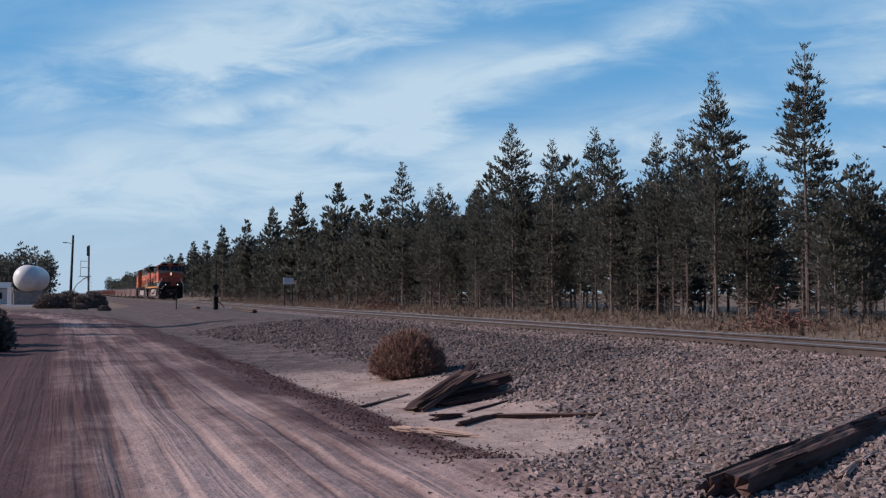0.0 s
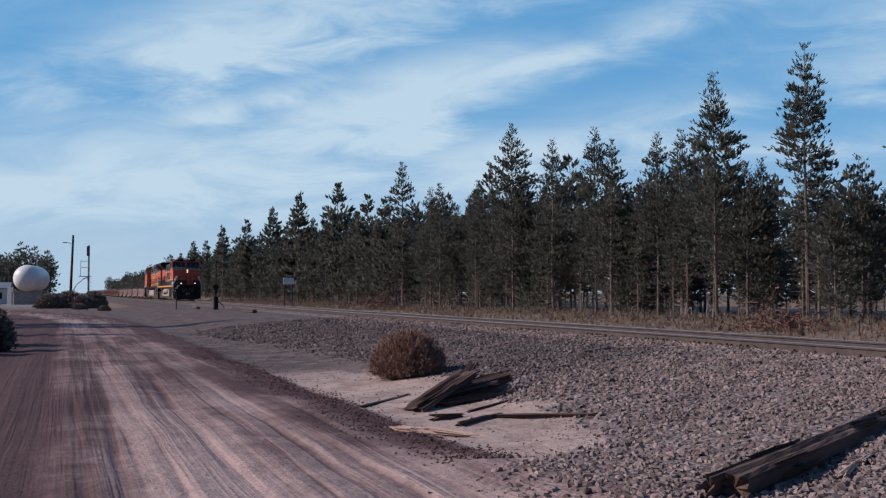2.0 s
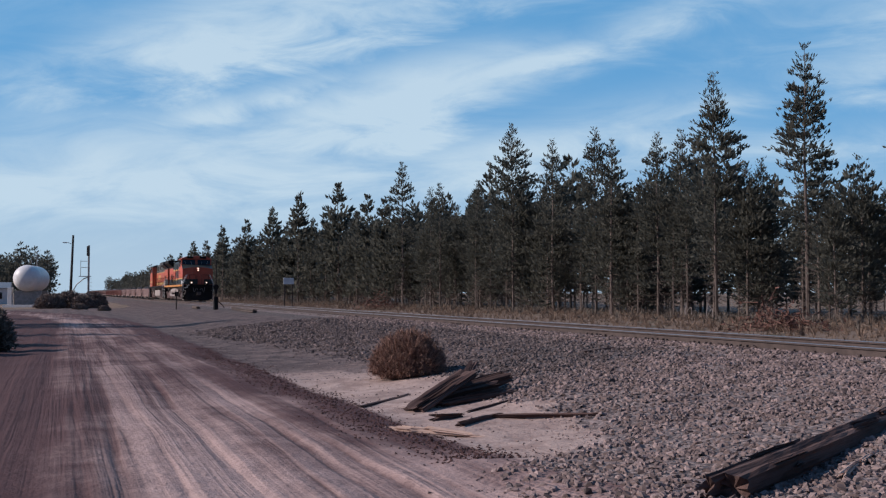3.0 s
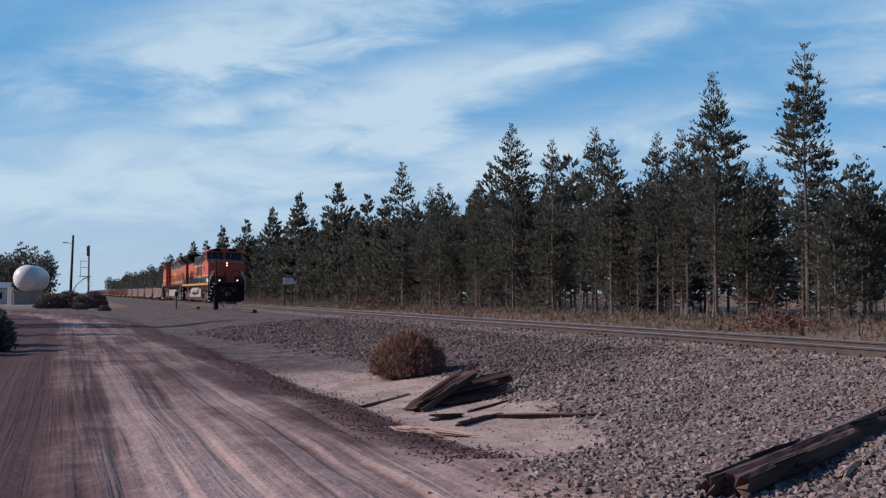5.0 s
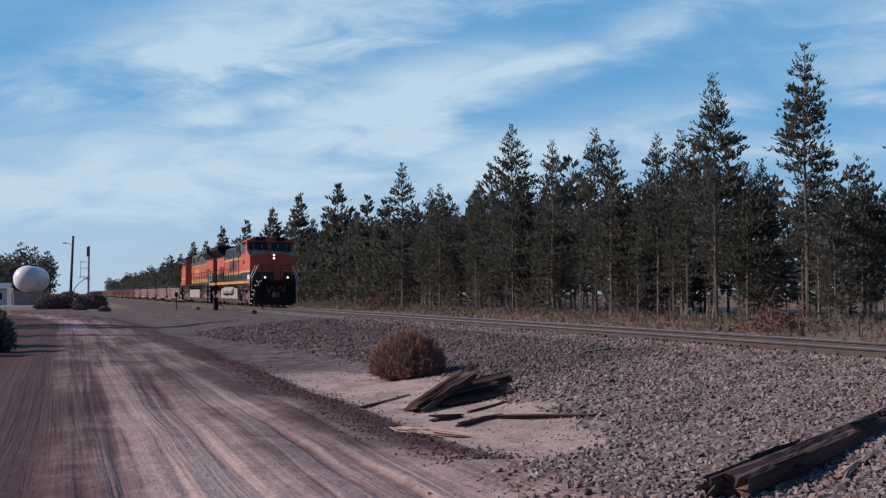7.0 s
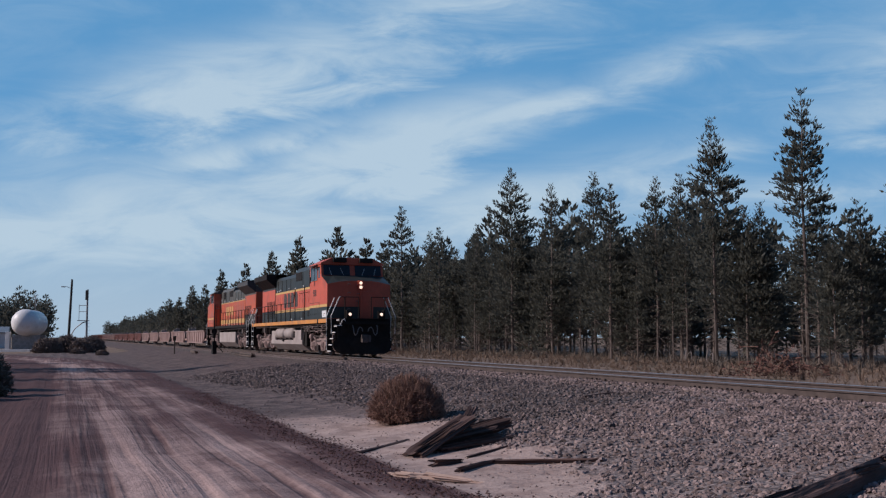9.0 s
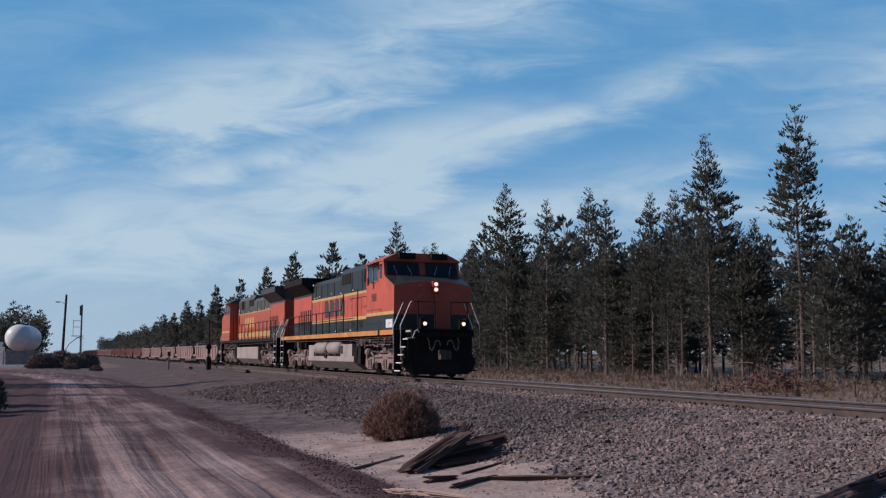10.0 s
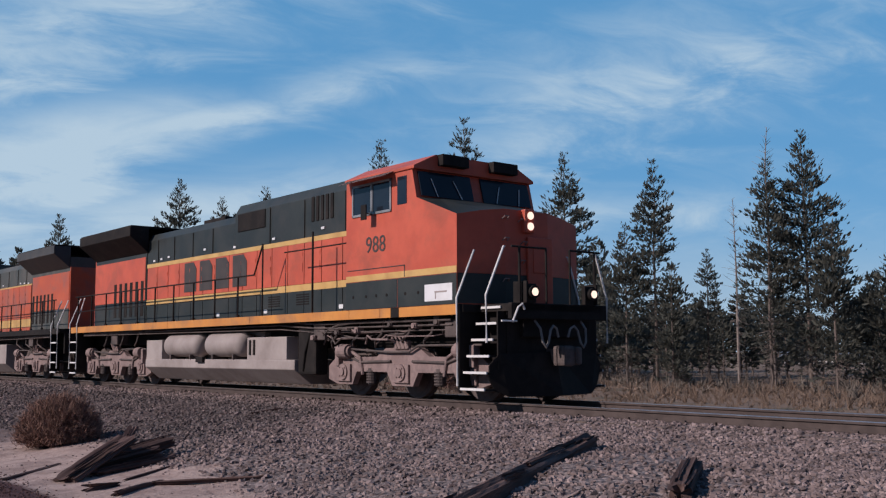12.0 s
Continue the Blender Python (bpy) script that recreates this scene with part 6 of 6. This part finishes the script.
# ---------------------------------------------------------------- railway fittings and far things


def make_fittings():
    s = empty("switch_stand", at(71.6, 9.95, float(lie(9.95, 71.6))), "black switch stand with a tall mast beside the track", "switch stand")
    bm = bmesh.new()
    extrude(bm, [(-0.35, 0.0), (-0.14, 0.9), (0.14, 0.9), (0.35, 0.0)], 0, -0.14, 0.14, 0.02)
    part("base", bm, M_BLACK, s)
    bm = bmesh.new()
    tube(bm, [(0, 0, 0.8), (0, 0, 3.4)], 0.045, 8)
    part("mast", bm, M_BLACK, s)
    bm = bmesh.new()
    disc(bm, (0, 0, 1.55), 1, 0.20, 0.03, 18)
    box(bm, -0.10, 0.10, -0.10, 0.10, 1.1, 1.4, 0.02)
    part("target", bm, M_BLACK, s)
    bm = bmesh.new()
    tube(bm, [(0.1, 0, 0.6), (0.5, 0.1, 0.3), (0.6, 0.1, 0.1)], 0.03)
    part("lever", bm, M_BLACK, s)
    p = empty("marker_post", at(83.4, 8.5, float(lie(8.5, 83.4))), "thin dark marker post beside the track", "post")
    bm = bmesh.new()
    tube(bm, [(0, 0, -0.1), (0, 0, 1.35)], 0.05, 8)
    part("shaft", bm, M_POLE, p)
    bm = bmesh.new()
    box(bm, -0.12, 0.12, -0.02, 0.02, 1.05, 1.40)
    part("plate", bm, M_BLACK, p)
    g = empty("track_sign", at(76.2, 16.0, float(lie(16.0, 76.2))), "small white sign board on two posts past the track", "sign", "")
    bm = bmesh.new()
    box(bm, -0.40, 0.40, -0.02, 0.02, 1.95, 2.42, 0.01)
    part("board", bm, M_WHITE, g)
    for x in (-0.3, 0.3):
        bm = bmesh.new()
        box(bm, x - 0.04, x + 0.04, 0.02, 0.09, -0.1, 2.35)
        part("post", bm, M_POLE, g)
    # low dark beams along the ballast by the turnout
    for i, (u, n, ln) in enumerate(((60.0, 10.6, 4.5), (64.5, 10.7, 4.5), (78.5, 9.6, 3.2))):
        m, l2 = laid((u, n), (u + ln, n + 0.05), 0.0)
        beam("crossing_plank", m, 0.28, 0.20, l2, M_TIE, "low dark beam laid along the ballast by the turnout", "plank", "planks by the turnout", seed=90 + i, split=False)


make_fittings()


def make_tank():
    t = empty("storage_tank", pose(-48.95, 120.0, -0.85, 0, 0, 13), "large white bullet-shaped storage tank on saddles", "tank")
    bm = bmesh.new()
    n, rings, R0 = 40, [], 1.56
    prof = [(R0 * math.sin(a1), -R0 * math.cos(a1) * 0.95) for a1 in np.linspace(0.06, math.pi / 2, 9)]
    prof += [(r, 6.5 - y) for r, y in reversed(prof)]
    for r, y in prof:
        rings.append([bm.verts.new((r * math.cos(2 * math.pi * k / n), y, 3.45 + r * math.sin(2 * math.pi * k / n))) for k in range(n)])
    for a0, b0 in zip(rings, rings[1:]):
        for k in range(n):
            bm.faces.new((a0[k], a0[(k + 1) % n], b0[(k + 1) % n], b0[k]))
    bm.faces.new(rings[0])
    bm.faces.new(rings[-1][::-1])
    part("shell", bm, M_WHITE, t, smooth=True)
    for y in (0.8, 5.6):
        bm = bmesh.new()
        box(bm, -1.5, 1.5, y - 0.25, y + 0.25, -0.1, 2.0, 0.03)
        part("saddle", bm, M_GALV, t)
    bm = bmesh.new()
    tube(bm, [(0.4, 0.3, 5.2), (0.4, 0.3, 5.6)], 0.06)
    part("vent", bm, M_GALV, t)


make_tank()


def make_far_things():
    p = empty("utility_pole", pose(-47.54, 130.0, -0.95, 0, 1.8, 0), "dark leaning wooden utility pole with a lamp arm", "utility pole")
    bm = bmesh.new()
    tube(bm, [(0, 0, -0.3), (0, 0, 9.2)], 0.19, 9, 0.13)
    part("pole", bm, M_POLE, p)
    bm = bmesh.new()
    tube(bm, [(0, 0, 8.0), (-0.6, -0.1, 8.25), (-0.95, -0.1, 8.25)], 0.035, 6)
    part("arm", bm, M_GALV, p)
    bm = bmesh.new()
    box(bm, -1.25, -0.75, -0.22, 0.02, 8.14, 8.28, 0.04)
    part("lamp_head", bm, M_GALV, p)
    q = empty("thin_pole", pose(-55.8, 140.0, -0.95), "thin grey pole behind the white tank", "pole")
    bm = bmesh.new()
    tube(bm, [(0, 0, -0.2), (0, 0, 7.6)], 0.10, 8, 0.07)
    part("shaft", bm, M_GALV, q)
    s = empty("signal_mast", pose(-40.0, 115.0, -0.85), "grey railway signal mast with ladder, platform and brackets", "signal mast")
    bm = bmesh.new()
    tube(bm, [(0, 0, -0.2), (0, 0, 7.1)], 0.13, 10, 0.10)
    part("mast", bm, M_GALV, s)
    bm = bmesh.new()
    box(bm, -0.95, 0.15, -0.4, 0.4, 3.55, 3.63, 0.01)
    part("platform", bm, M_GALV, s)
    for z in (4.6, 5.3):
        bm = bmesh.new()
        tube(bm, [(0, 0, z), (-0.9, 0, z)], 0.035, 6)
        part("bracket", bm, M_GALV, s)
    bm = bmesh.new()
    tube(bm, [(-0.9, 0, 3.6), (-0.9, 0, 5.4)], 0.03, 6)
    part("guard_rail", bm, M_GALV, s)
    bm = bmesh.new()
    tube(bm, [(0.05, 0, 3.5), (-0.5, 0, 3.35), (-1.3, 0, 2.7), (-1.9, 0, 1.7), (-2.2, 0, -0.1)], 0.06, 8)
    part("stay", bm, M_GALV, s)
    bm = bmesh.new()
    box(bm, -0.16, 0.16, -0.3, -0.1, 5.9, 7.0, 0.05)
    part("signal_head", bm, M_DARKGREY, s)
    for k in range(8):
        bm = bmesh.new()
        tube(bm, [(0.13, -0.14, 0.5 + k * 0.4), (0.42, -0.14, 0.5 + k * 0.4)], 0.018, 5)
        part("rung", bm, M_GALV, s)
    bm = bmesh.new()
    box(bm, -0.35, 0.35, -0.3, 0.3, 0, 1.5, 0.03)
    box(bm, -0.42, 0.42, -0.37, 0.37, 1.5, 1.58, 0.02)
    c = part("relay_cabinet", bm, M_DARKGREY)
    c.matrix_basis = pose(-39.2, 115.5, -0.8)
    tagged(c, "dark relay cabinet at the foot of the signal", "cabinet")

    def shed(m, w, d, h, label, win):
        b = empty("building", m, label, "building")
        bm = bmesh.new()
        box(bm, -w / 2, w / 2, -d / 2, d / 2, 0, h)
        part("wall", bm, M_WHITE, b)
        bm = bmesh.new()
        extrude(bm, [(-d / 2 - 0.3, h), (0, h + d * 0.14), (d / 2 + 0.3, h), (d / 2 + 0.3, h - 0.12), (-d / 2 - 0.3, h - 0.12)], 0, -w / 2 - 0.3, w / 2 + 0.3)
        part("roof", bm, M_GALV, b)
        for k in range(win):
            bm = bmesh.new()
            x = -w / 2 + (k + 0.5) * w / win
            box(bm, x - 0.45, x + 0.45, -d / 2 - 0.04, -d / 2 + 0.04, h * 0.38, h * 0.75)
            part("window", bm, M_GLASS, b)
        return b
    shed(pose(-66.5, 150, -1.0, 0, 0, 20), 5, 6, 2.6, "small white shed across the clearing", 2)
    shed(pose(96.0, 111.0, -2.1, 0, 0, -40), 22, 8, 2.1, "long low white building beyond the pines", 6)
    bm = bmesh.new()
    box(bm, -0.25, 0.25, -0.25, 0.25, 0, 2.4, 0.03)
    w = part("white_pillar", bm, M_WHITE)
    w.matrix_basis = pose(-50.9, 120, -0.9)
    tagged(w, "square white pillar beside the storage tank", "pillar")
    # low white block standing in for the pale ground before the tank
    bm = bmesh.new()
    box(bm, -2.0, 2.0, -0.15, 0.15, 0, 0.4, 0.02)
    w = part("pale_ground_block", bm, M_WHITE)
    w.matrix_basis = pose(-48.6, 117.2, -0.9)
    tagged(w, "low pale block standing for the bare ground in front of the tank", "wall")


make_far_things()


motions()
